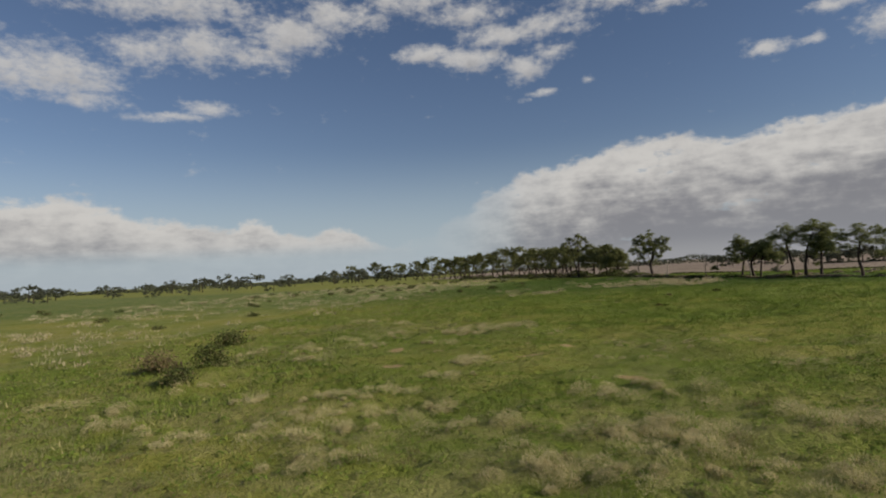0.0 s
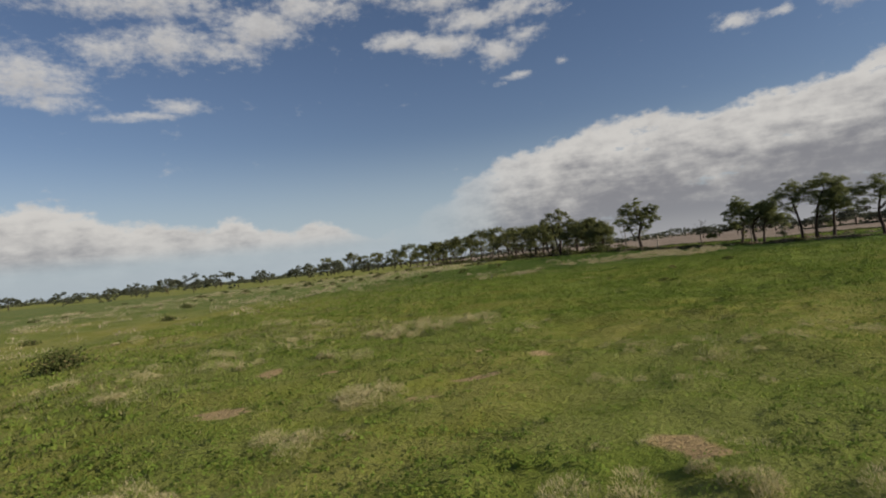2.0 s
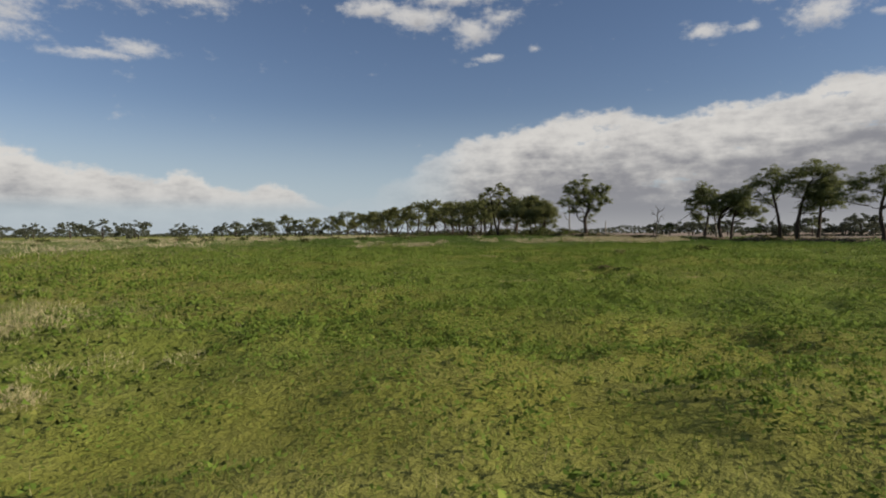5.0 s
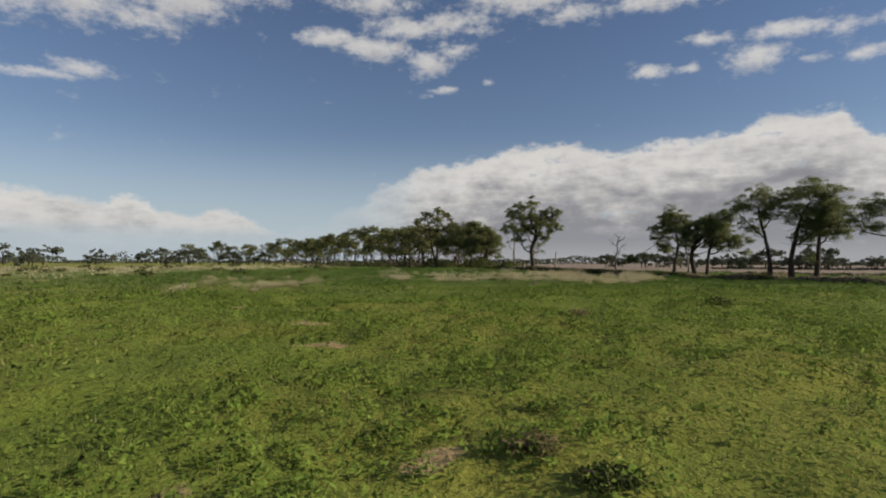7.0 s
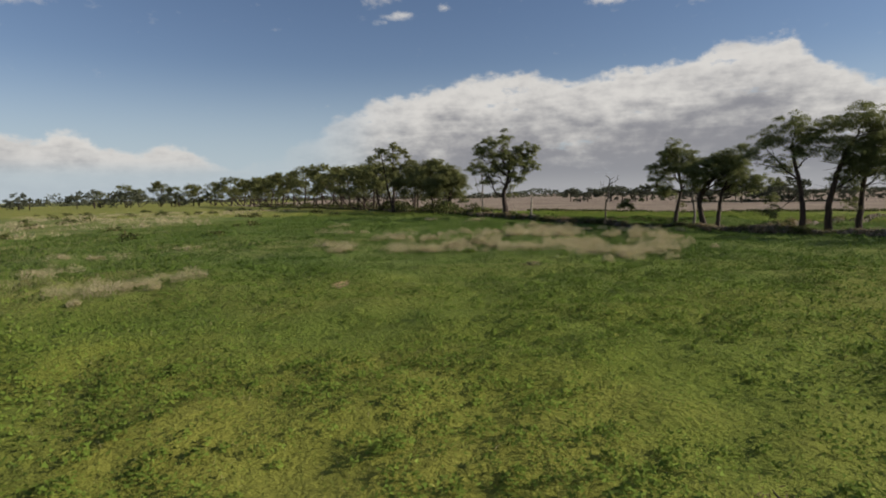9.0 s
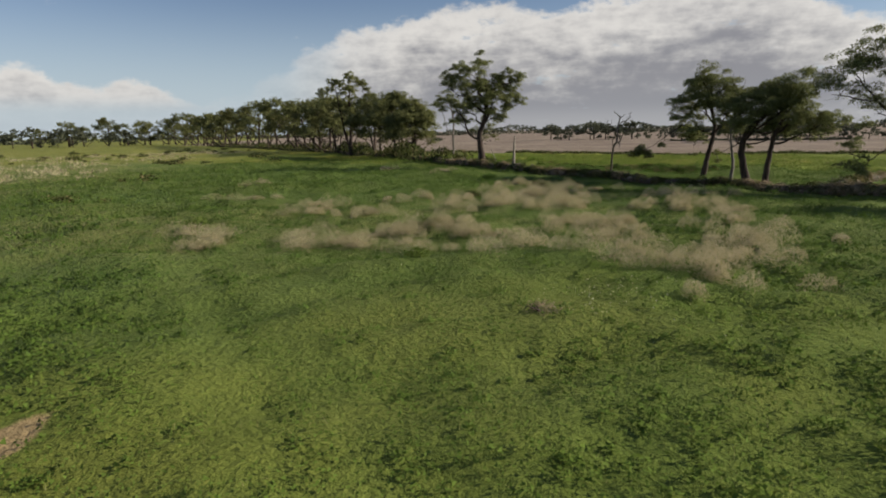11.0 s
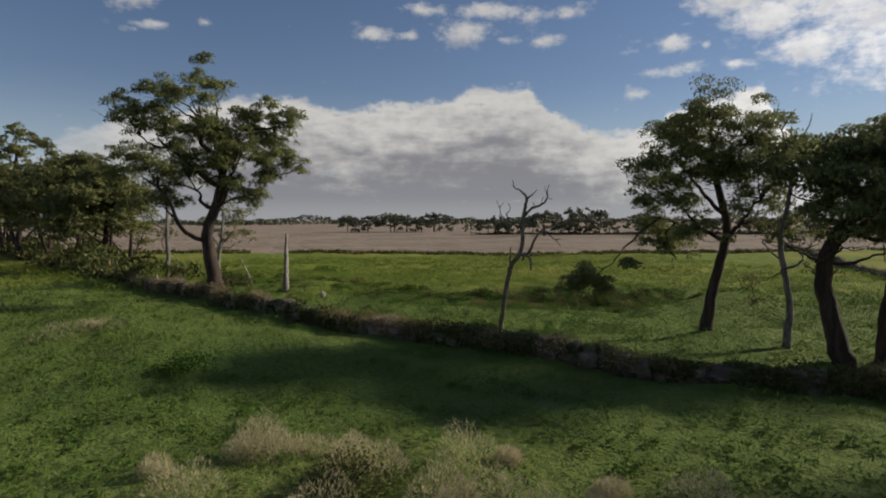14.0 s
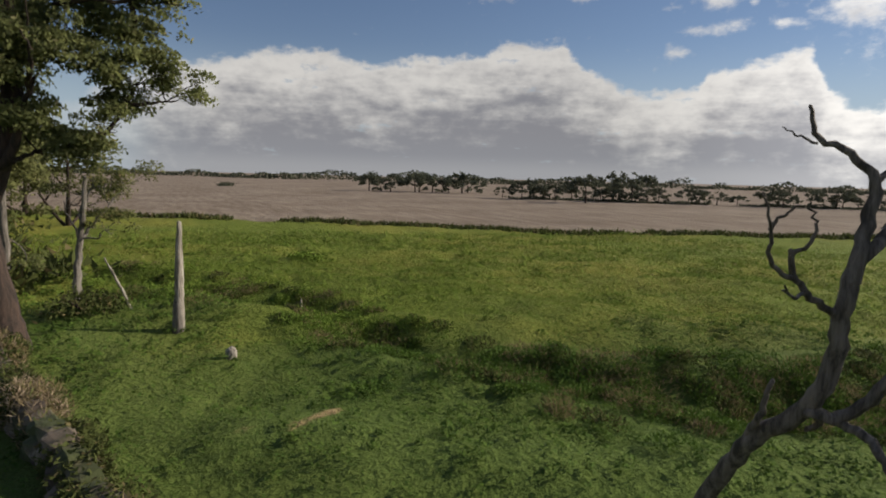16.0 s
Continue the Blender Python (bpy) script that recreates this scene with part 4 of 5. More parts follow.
# ---- the dead tree and old posts ----
def dead_tree():
    rng3 = np.random.default_rng(8)
    root = new("dead_tree")
    x, y = 27.35, 91.2
    root.location = (x, y, hz(x, y) - 0.1)
    tagged(root, "leafless dead grey tree with a crooked leaning trunk and twisted branches", "tree")
    ax, ay = math.cos(radians(41)), -math.sin(radians(41))
    sunk = 0.35 - hz(x, y)

    def put(name, pts, r0, r1, parent, back=0.0, tip_back=0.0, sides=7):
        p = []
        for k, (u, z) in enumerate(pts):
            q = k / max(len(pts) - 1, 1)
            d = back + (tip_back - back) * q - float(np.interp(z, [0, 3.0, 3.4, 4.6, 6.4], [0, 1.75, 2.1, 2.4, 2.2]))
            p.append((u * ax - d * ay, u * ay + d * ax, z + min(sunk, 0.3) * min(1.0, z / 2.0)))
        return limb(name, p, np.linspace(0.54 * r0, 0.7 * r1 if r1 < 0.1 else 0.48 * r1, len(p)), dead_wood, parent, sides, 0.011, rng3)

    put("trunk", [(0.00, 0.14), (0.23, 1.20), (0.45, 2.25), (0.70, 3.06), (1.06, 3.48), (1.22, 3.94), (1.14, 4.49), (1.22, 4.86)], 0.19, 0.145, root, 0, 0, 10)
    up = put("branch", [(1.20, 4.75), (1.28, 5.29), (1.38, 5.59), (1.20, 5.83), (0.87, 5.97), (0.80, 6.27)], 0.13, 0.022, root, 0, 0)
    put("twig", [(1.37, 5.57), (1.54, 5.75), (1.69, 5.91)], 0.07, 0.015, up, 0.12, 0.4)
    put("twig", [(0.95, 5.96), (0.80, 6.03), (0.69, 6.12)], 0.025, 0.008, up, 0.25, 0.4)
    low = put("branch", [(1.03, 3.47), (1.39, 3.41), (1.57, 3.91), (1.77, 4.26), (1.98, 4.45), (2.38, 4.55), (2.75, 4.63)], 0.125, 0.018, root, 0, -0.4)
    put("twig", [(1.94, 4.40), (2.06, 4.31), (2.42, 4.05), (2.63, 3.81)], 0.05, 0.012, low, -0.25, -0.7)
    put("twig", [(2.18, 4.50), (2.37, 4.68), (2.57, 4.75)], 0.035, 0.01, low, -0.3, -0.4)
    put("twig", [(2.43, 4.04), (2.55, 4.10), (2.63, 4.07)], 0.03, 0.008, low, -0.4, -0.8)
    put("broken_stub", [(1.19, 3.44), (1.20, 3.27), (1.12, 3.21)], 0.07, 0.035, root, 0, 0)
    put("broken_stub", [(1.29, 3.41), (1.48, 3.39), (1.55, 3.19), (1.55, 2.96)], 0.085, 0.05, root, 0, -1.2)
    west = put("branch", [(1.16, 4.44), (0.86, 4.61), (0.65, 4.82), (0.62, 5.04)], 0.07, 0.03, root, 0, -0.4)
    put("twig", [(0.67, 4.80), (0.45, 4.88), (0.42, 5.20), (0.30, 5.52)], 0.045, 0.012, west, -0.3, -0.8)
    put("twig", [(0.41, 5.22), (0.48, 5.34), (0.58, 5.42)], 0.035, 0.01, west, -0.6, -0.7)
    put("twig", [(0.63, 4.99), (0.83, 5.23), (0.70, 5.39)], 0.032, 0.014, west, -0.4, -0.5)
    put("twig", [(0.79, 4.66), (0.62, 4.66), (0.52, 4.76), (0.44, 4.84)], 0.03, 0.01, west, -0.2, -1.0)
    east = put("branch", [(1.22, 4.89), (1.51, 5.23), (1.85, 5.30), (2.12, 5.60), (2.02, 5.85), (2.15, 6.11)], 0.11, 0.018, root, 0, 0.6)
    put("twig", [(1.85, 5.30), (1.89, 5.54), (1.95, 5.66)], 0.04, 0.01, east, 0.25, 0.3)
    put("twig", [(1.51, 5.23), (1.64, 5.35), (1.57, 5.43)], 0.035, 0.01, east, 0.1, 0.0)
    put("twig", [(2.13, 5.59), (2.26, 5.57)], 0.03, 0.01, east, 0.4, 0.5)
    put("twig", [(2.06, 5.79), (1.95, 5.97), (1.93, 6.12)], 0.025, 0.008, east, 0.5, 0.7)
    put("broken_stub", [(0.64, 2.92), (0.69, 3.41), (0.73, 3.75)], 0.08, 0.03, root, 0, 0)
    return root


dead_tree()


def stump_post(x, y, h, r, lean=0.0, label="", name="stump", wood=None):
    root = new(name)
    root.location = (x, y, hz(x, y) - 0.1)
    tagged(root, label, "post" if r < 0.12 else "stump")
    p = [(0, 0, 0), (0.02 + lean * 0.3, 0.0, h * 0.3), (lean * 0.6, 0.03, h * 0.62), (lean, 0.0, h)]
    limb("trunk" if r > 0.12 else "pole", p, [r, r * 0.85, r * 0.75, r * 0.4], wood or pale_wood, root, 8, 0.01, np.random.default_rng(int(abs(x) * 7)))
    if r > 0.12:
        limb("collar", [(0, 0, 0), (0.02, 0, h * 0.25), (0.03, 0, h * 0.33)], [r * 1.15, r * 0.98, r * 0.7], grey_bark, root, 8)
    return root


stump_post(21.3, 104.9, 3.5, 0.165, 0.12, "tall bleached dead stump with a darker collar of bark")
stump_post(19.9, 107.5, 1.9, 0.055, -0.75, "old leaning grey fence pole in the grass", "leaning_pole")
stump_post(25.4, 106.8, 0.8, 0.06, 0.05, "short weathered grey post in the pasture", "fence_post")
stump_post(14.6, 109.3, 1.1, 0.10, 0.05, "short pale timber post beside the wall", "fence_post")
stump_post(15.6, 106.5, 1.2, 0.05, 0.25, "leaning broken stick propped by the wall", "leaning_stick")
stump_post(-14.6, 42.9, 0.75, 0.05, 0.04, "thin pale wooden stake in dry grass", "stake")
stump_post(16.4, 69.8, 1.3, 0.03, -0.1, "thin rusty metal stake standing in dry grass", "stake", rust_grass)


def pale_rock(x, y, s, seed, label):
    bm = bmesh.new()
    bmesh.ops.create_icosphere(bm, subdivisions=2, radius=s)
    r2 = random.Random(seed)
    for v in bm.verts:
        k = 1 + 0.22 * noise.noise(v.co * (1.3 / s) + Vector((seed, 0, 0)))
        v.co = Vector((v.co.x * 0.8 * k, v.co.y * 0.7 * k, v.co.z * 1.1 * k))
    me = bpy.data.meshes.new("field_stone")
    bm.to_mesh(me)
    bm.free()
    me.materials.append(pale_wood)
    ob = new("field_stone", me)
    ob.location = (x, y, hz(x, y) + s * 0.55)
    return tagged(ob, label, "stone")


pale_rock(22.6, 101.6, 0.20, 3, "pale upright field stone half sunk in grass")


# ---- bushes ----
def bush(x, y, r, h, seed, leaf, count=900, size=(0.17, 0.07), label="", name="bush", group=""):
    r2 = np.random.default_rng(seed)
    root = new(name)
    root.location = (x, y, hz(x, y) - 0.04)
    tagged(root, label, "bush", group)
    for k in range(5):
        a = r2.uniform(0, 6.28)
        limb("stem", [(0, 0, 0), (0.3 * r * math.cos(a), 0.3 * r * math.sin(a), 0.45 * h), (0.6 * r * math.cos(a), 0.6 * r * math.sin(a), 0.8 * h)], [0.03, 0.02, 0.008], dark_bark, root, 5)
    c = r2.normal(0, 1, (14, 3))
    c /= np.linalg.norm(c, axis=1)[:, None]
    c = np.column_stack([c[:, 0] * r * 0.62, c[:, 1] * r * 0.62, np.abs(c[:, 2]) * h * 0.62 + 0.1 * h])
    p = c[r2.integers(0, 14, count)] + r2.normal(0, 1, (count, 3)) * np.array([r * 0.26, r * 0.26, h * 0.17])
    p[:, 2] = np.maximum(p[:, 2], 0.02)
    v, q = leaves(p, *size, r2, 0.0)
    sheet("foliage", v, q, leaf, root)
    return root


G = "dark bushes in the dry grass"
bush(-39.6, -4.5, 1.9, 1.5, 1, scrub, 1500, (0.26, 0.11), "dark olive bush standing in dry pasture", group=G)
bush(-37.9, -17.3, 1.6, 1.6, 2, rust_grass, 1500, (0.24, 0.09), "brown half-dry bush standing in dry pasture", group=G)
bush(-33.7, -17.2, 1.4, 1.8, 3, scrub, 1400, (0.22, 0.10), "dark rounded bush standing in dry pasture", group=G)
bush(-32.7, -22.6, 1.1, 1.2, 4, scrub, 1000, (0.2, 0.09), "small dark bush standing in dry pasture", group=G)
bush(1.9, 13.6, 0.36, 0.20, 21, rust_grass, 700, (0.11, 0.02), "low dark brown weed clump in green clover", "weed_clump")
bush(2.5, 12.6, 0.36, 0.15, 22, scrub, 700, (0.06, 0.045), "low dark green weed clump in clover", "weed_clump")
bush(13.1, 31.8, 0.6, 0.4, 23, scrub, 600, (0.12, 0.06), "dark green weed clump in the pasture", "weed_clump")
bush(8.5, 51.3, 0.55, 0.22, 24, pink_grass, 170, (0.32, 0.014), "pile of thin dry twigs lying in clover", "twig_pile")
bush(38.8, 76.6, 1.3, 0.6, 25, dead_wood, 260, (0.9, 0.04), "heap of fallen grey branches by the wall corner", "brushwood")
bush(6.0, 27.9, 0.7, 0.36, 5, rust_grass, 900, (0.14, 0.02), "low brown weed clump in green clover", "weed_clump")
bush(15.0, 89.0, 0.9, 0.6, 6, clover, 1700, (0.09, 0.05), "leafy green weed clump in short grass", "weed_clump")
bush(16.8, 79.4, 0.75, 0.7, 7, scrub, 1700, (0.09, 0.04), "dark green weed clump beside dry grass", "weed_clump")
bush(11.3, 76.6, 0.65, 0.5, 8, scrub, 1500, (0.08, 0.04), "dark green leafy weed clump in the pasture", "weed_clump")
bush(14.4, 111.0, 1.0, 1.5, 10, meadow, 800, (0.2, 0.05), "pale spindly shrub growing against the wall", "shrub")
bush(18.6, 107.2, 1.2, 0.8, 16, scrub, 900, (0.2, 0.08), "low dark shrub under the gum trees", "shrub")
bush(28.5, 121.5, 1.3, 0.5, 18, clover, 700, (0.2, 0.08), "low green weed clump in the far pasture", "weed_clump")
bush(39, 331, 3.4, 1.8, 19, far_leaf, 700, (0.6, 0.3), "dark lone bush out in the stubble paddock", "bush")
proto_b = bush(-28, 66, 1.0, 0.9, 11, scrub, 170, (0.34, 0.16), "small dark bush scattered over the far pasture", group="scattered pasture bushes")
proto_c = bush(-16, 96, 1.2, 1.0, 12, scrub, 170, (0.36, 0.16), "small dark bush scattered over the far pasture", group="scattered pasture bushes")
for k in range(110):
    bx, by = (rng.uniform(-100, -8), rng.uniform(70, 230)) if k < 85 else (rng.uniform(-150, -55), rng.uniform(10, 120))
    if bx > wall_x(by) - 5:
        bx = wall_x(by) - rng.uniform(6, 30)
    c = copy_thing((proto_b, proto_c)[k % 2], Matrix.Translation((bx, by, hz(bx, by) - 0.05)) @ Matrix.Rotation(rng.uniform(0, 6.28), 4, "Z"))
    s = rng.uniform(0.5, 1.3)
    c.scale = (s, s, s * rng.uniform(0.6, 1.1))


bush(7.4, 64.3, 0.7, 0.55, 26, meadow, 1500, (0.08, 0.04), "yellow-green flowering weed clump among dry grass", "weed_clump")
bush(-3.4, 65.6, 0.6, 0.6, 27, meadow, 1200, (0.08, 0.04), "yellow-green flowering weed clump behind dry grass", "weed_clump")
bush(6.0, 58.2, 0.5, 0.4, 28, meadow, 1200, (0.07, 0.035), "yellow-green weed clump in dark clover", "weed_clump")


def flowers():
    """Tiny pale flowers scattered over a few weedy spots."""
    r2 = np.random.default_rng(98)
    spots_at = [(9.9, 50.7, 0.9), (9.7, 51.4, 0.7), (11.2, 51.6, 0.8), (6.3, 58.2, 0.9), (5.2, 57.9, 0.7), (12.5, 69.5, 2.2), (15.5, 66.0, 2.0), (-5.0, -19.0, 2.0), (-1.0, -19.5, 2.0), (17.5, 71.5, 1.6)]
    p = np.vstack([np.column_stack([x + r2.normal(0, r, 46), y + r2.normal(0, r, 46)]) for x, y, r in spots_at])
    z = height(p[:, 0], p[:, 1]) + r2.uniform(0.22, 0.42, len(p))
    v, q = leaves(np.column_stack([p, z]), 0.03, 0.028, r2, -0.5)
    tagged(sheet("wild_flowers", v, q, petal), "tiny pale yellow wild flowers scattered over weeds", "flowers", kind="stuff")


flowers()


# ---- stone walls ----
def along(line, start, stop, gap):
    p = np.array(line, float)
    seg = np.hypot(*np.diff(p, axis=0).T)
    s = np.concatenate([[0], np.cumsum(seg)])
    at = np.arange(start, min(stop, s[-1]), gap)
    xy = np.column_stack([np.interp(at, s, p[:, 0]), np.interp(at, s, p[:, 1])])
    ahead = np.column_stack([np.interp(at + 0.5, s, p[:, 0]), np.interp(at + 0.5, s, p[:, 1])])
    behind = np.column_stack([np.interp(at - 0.5, s, p[:, 0]), np.interp(at - 0.5, s, p[:, 1])])
    d = ahead - behind
    return at, xy, np.arctan2(d[:, 1], d[:, 0])


def stone_mesh(seed):
    """A rough block with knocked-off corners, about 1 x 1 x 1."""
    r2 = random.Random(seed)
    bm = bmesh.new()
    bmesh.ops.create_cube(bm, size=1.0)
    bmesh.ops.bevel(bm, geom=list(bm.edges), offset=0.2, segments=1, affect="EDGES")
    for v in bm.verts:
        v.co = Vector((v.co.x + r2.uniform(-0.09, 0.09), v.co.y + r2.uniform(-0.09, 0.09), v.co.z + r2.uniform(-0.08, 0.08)))
    me = bpy.data.meshes.new("stone")
    bm.to_mesh(me)
    bm.free()
    me.materials.append(stone)
    return me


STONES = [stone_mesh(s) for s in range(7)]
STONE_ARRAYS = []
for me in STONES:
    me.calc_loop_triangles()
    co = np.empty(len(me.vertices) * 3)
    me.vertices.foreach_get("co", co)
    tri = np.empty(len(me.loop_triangles) * 3, np.int32)
    me.loop_triangles.foreach_get("vertices", tri)
    STONE_ARRAYS.append((co.reshape(-1, 3), tri.reshape(-1, 3)))


def build_wall(line, name, label, near, top=0.72):
    """A dry-stone wall: single stones on the near stretch, the rest joined."""
    r2 = np.random.default_rng(len(name))
    root = new(name)
    tagged(root, label, "wall", kind="structure")
    far_v, far_f, count, made = [], [], 0, 0
    for course, (rise, size, gap) in enumerate(((0.16, 0.40, 0.58), (0.42, 0.36, 0.52), (0.64, 0.32, 0.50))):
        at, xy, turn = along(line, 0.2 * course, 1e9, gap)
        for (x, y), a in zip(xy, turn):
            if course == 2 and vnoise(x, y, 1.6, 21) < 0.25:
                continue
            sx, sy, sz = gap * r2.uniform(0.9, 1.25), (0.66 - 0.12 * course) * r2.uniform(0.85, 1.2), size * r2.uniform(0.85, 1.3)
            wob = 0.16 * (vnoise(x, y, 2.2, 23) - 0.5)
            ox = r2.normal(0, 0.05)
            px, py = x - math.sin(a) * ox, y + math.cos(a) * ox
            m = Matrix.LocRotScale((px, py, hz(px, py) + rise * top / 0.72 + wob * course * 0.6), Euler((r2.normal(0, 0.12), r2.normal(0, 0.12), a + r2.normal(0, 0.12))), (sx, sy, sz))
            k = int(r2.integers(0, 7))
            if near[0] < y < near[1] and made < 300:
                ob = new("stone", STONES[k])
                ob.parent = root
                ob.matrix_local = m
                made += 1
            else:
                v, f = STONE_ARRAYS[k]
                mm = np.array(m)
                far_v.append(v @ mm[:3, :3].T + mm[:3, 3])
                far_f.append(f + count)
                count += len(v)
    if far_v:
        tagged(sheet("stones", np.vstack(far_v), np.vstack(far_f), stone, root), kind="stuff")
    return root


wall_near = [p for p in WALL if p[1] < 320]
build_wall(wall_near, "stone_wall", "low overgrown dry-stone wall of mossy field stones", (74, 111), 0.5)
CROSS = [(35.8, 73.8), (41, 77.2), (50, 83.4), (60, 90.0), (81, 106), (120, 138)]
build_wall(CROSS, "cross_wall", "low overgrown stone wall running off between paddocks", (0, 0), 0.5)


# ---- grass, clover and weeds ----
ROUTE = np.array([(-11, -57), (-10, -45), (-8.6, -34), (-6, -23), (-3.0, -10), (0.1, 1), (1, 10), (1.3, 20), (2.5, 32), (5, 43), (7.4, 57), (11.7, 67), (16.4, 75), (21.4, 86), (27, 98), (32, 108)], float)


def route_distance(x, y):
    best = np.full(len(x), 1e9)
    for a, b in zip(ROUTE[:-1], ROUTE[1:]):
        d = b - a
        s = np.clip(((x - a[0]) * d[0] + (y - a[1]) * d[1]) / (d @ d), 0, 1)
        best = np.minimum(best, np.hypot(x - a[0] - s * d[0], y - a[1] - s * d[1]))
    return best


def scatter(rng, per_m2, lo, hi, box=(-75, 75, -66, 135)):
    """Places at random between two distances from the route, cell by cell."""
    cx, cy = np.meshgrid(np.arange(box[0], box[1], 6.0), np.arange(box[2], box[3], 6.0))
    cx, cy = cx.ravel(), cy.ravel()
    d = route_distance(cx + 3, cy + 3)
    use = (d < hi + 4.3) & (d > lo - 4.3)
    n = int(36 * per_m2)
    x = np.repeat(cx[use], n) + rng.uniform(0, 6, n * int(use.sum()))
    y = np.repeat(cy[use], n) + rng.uniform(0, 6, n * int(use.sum()))
    d = route_distance(x, y)
    keep = (d >= lo) & (d < hi) & (np.abs(x - wall_x(y)) > 0.45)
    x, y = x[keep], y[keep]
    keep = bare(x, y) < 0.34
    return x[keep], y[keep]


def blades(x, y, z, length, width, rng, lean=0.6, up=0.55):
    """Single leaves or blades as triangles, standing from the given feet."""
    n = len(x)
    a = rng.uniform(0, 2 * np.pi, n)
    tilt = np.clip(rng.normal(lean, 0.35, n), 0.05, 1.45)
    d = np.column_stack([np.cos(a) * np.sin(tilt), np.sin(a) * np.sin(tilt), np.cos(tilt)])
    b = rng.uniform(0, 2 * np.pi, n)
    s = np.column_stack([np.cos(b), np.sin(b), rng.normal(0, 0.3, n)])
    ln, w = (length * rng.uniform(0.6, 1.4, n))[:, None], (width * rng.uniform(0.6, 1.4, n))[:, None]
    foot = np.column_stack([x, y, z])
    v = np.stack([foot - s * w / 2, foot + s * w / 2, foot + d * ln], 1).reshape(-1, 3)
    return v, np.arange(3 * n).reshape(-1, 3)


def canopy(x, y, lift):
    return height(x, y) + 0.65 * lift * (0.7 * vnoise(x, y, 1.2, 5) + 3.4 * vnoise(x, y, 0.8, 44) ** 2)


def cover(name, label, mat, per_m2, lo, hi, length, width, seed, want, lift=0.0, lean=0.9, category="grass"):
    """Leaves or blades strewn over the ground in low hummocks; each knows the lie of the hummock it grows on."""
    r2 = np.random.default_rng(seed)
    x, y = scatter(r2, per_m2, lo, hi)
    keep = r2.random(len(x)) < want(x, y)
    x, y = x[keep], y[keep]
    z = height(x, y) + r2.uniform(0.1, 1, len(x)) ** 0.7 * lift * (0.7 * vnoise(x, y, 1.2, 5) + 3.4 * vnoise(x, y, 0.8, 44) ** 2) - 0.01
    v, f = blades(x, y, z, length, width, r2, lean)
    e = 0.10 if hi < 30 else 0.3
    base = canopy(x, y, lift)
    lie = np.column_stack([(base - canopy(x + e, y, lift)) / e, (base - canopy(x, y + e, lift)) / e, np.full(len(x), 1.5)])
    lie /= np.linalg.norm(lie, axis=1)[:, None]
    ob = tagged(sheet(name, v, f, mat), label, category, kind="stuff")
    layer = ob.data.attributes.new("lie", "FLOAT_VECTOR", "POINT")
    layer.data.foreach_set("vector", np.repeat(lie, 3, axis=0).astype(np.float32).ravel())
    return ob


WORN = [([(-18.5, 95.7), (-6.7, 69.1), (-2.4, 59.9), (-0.5, 54.9), (2.5, 46)], 0.55), ([(-16.9, 96.3), (-5.1, 69.7), (-0.8, 60.5), (1.1, 55.5), (4.1, 46.6)], 0.4),
        ([(-1.5, 66.4), (4.5, 56.5), (8.6, 49.7)], 0.22), ([(0.6, 57.8), (2.9, 54.1), (5.4, 49.8)], 0.22), ([(3.0, 63.2), (9.5, 52.6), (11.5, 49)], 0.2),
        ([(30.5, 73), (20.6, 88), (15.5, 98), (10, 111)], 0.4), ([(28.8, 72), (18.9, 87), (13.8, 97), (8.4, 110)], 0.4)]


def worn(x, y):
    """Old wheel tracks and furrows, where the growth is short."""
    out = np.zeros(len(x))
    for line, wide in WORN:
        for a, b in zip(np.array(line[:-1]), np.array(line[1:])):
            d = b - a
            s = np.clip(((x - a[0]) * d[0] + (y - a[1]) * d[1]) / (d @ d), 0, 1)
            gap = np.hypot(x - a[0] - s * d[0], y - a[1] - s * d[1]) + 0.5 * (vnoise(x, y, 1.7, 65) - 0.5)
            out = np.maximum(out, np.exp(-(gap / wide) ** 2))
    return out


def grazed(x, y):
    """The short smooth grass west of the first dry mounds."""
    return np.exp(-(((x + 14.5 + 0.25 * (y + 17)) / 5.0) ** 4 + ((y + 17) / 9.0) ** 4)) * (0.6 + 0.4 * vnoise(x, y, 1.6, 66))


def lush(x, y):
    return (1 - 0.8 * grazed(x, y)) * np.clip(0.1 + 1.9 * (0.35 * vnoise(x, y, 1.2, 5) + 0.35 * vnoise(x, y, 0.8, 44) + 0.3 * vnoise(x, y, 3.5, 41) - 0.24), 0.05, 1) * (1 - 0.6 * dry(x, y)) * (1 - 0.92 * worn(x, y))


def mixed(x, y):
    return np.clip(0.35 + 0.9 * (vnoise(x, y, 2.6, 43) - 0.4) + 0.4 * dry(x, y), 0.08, 1)


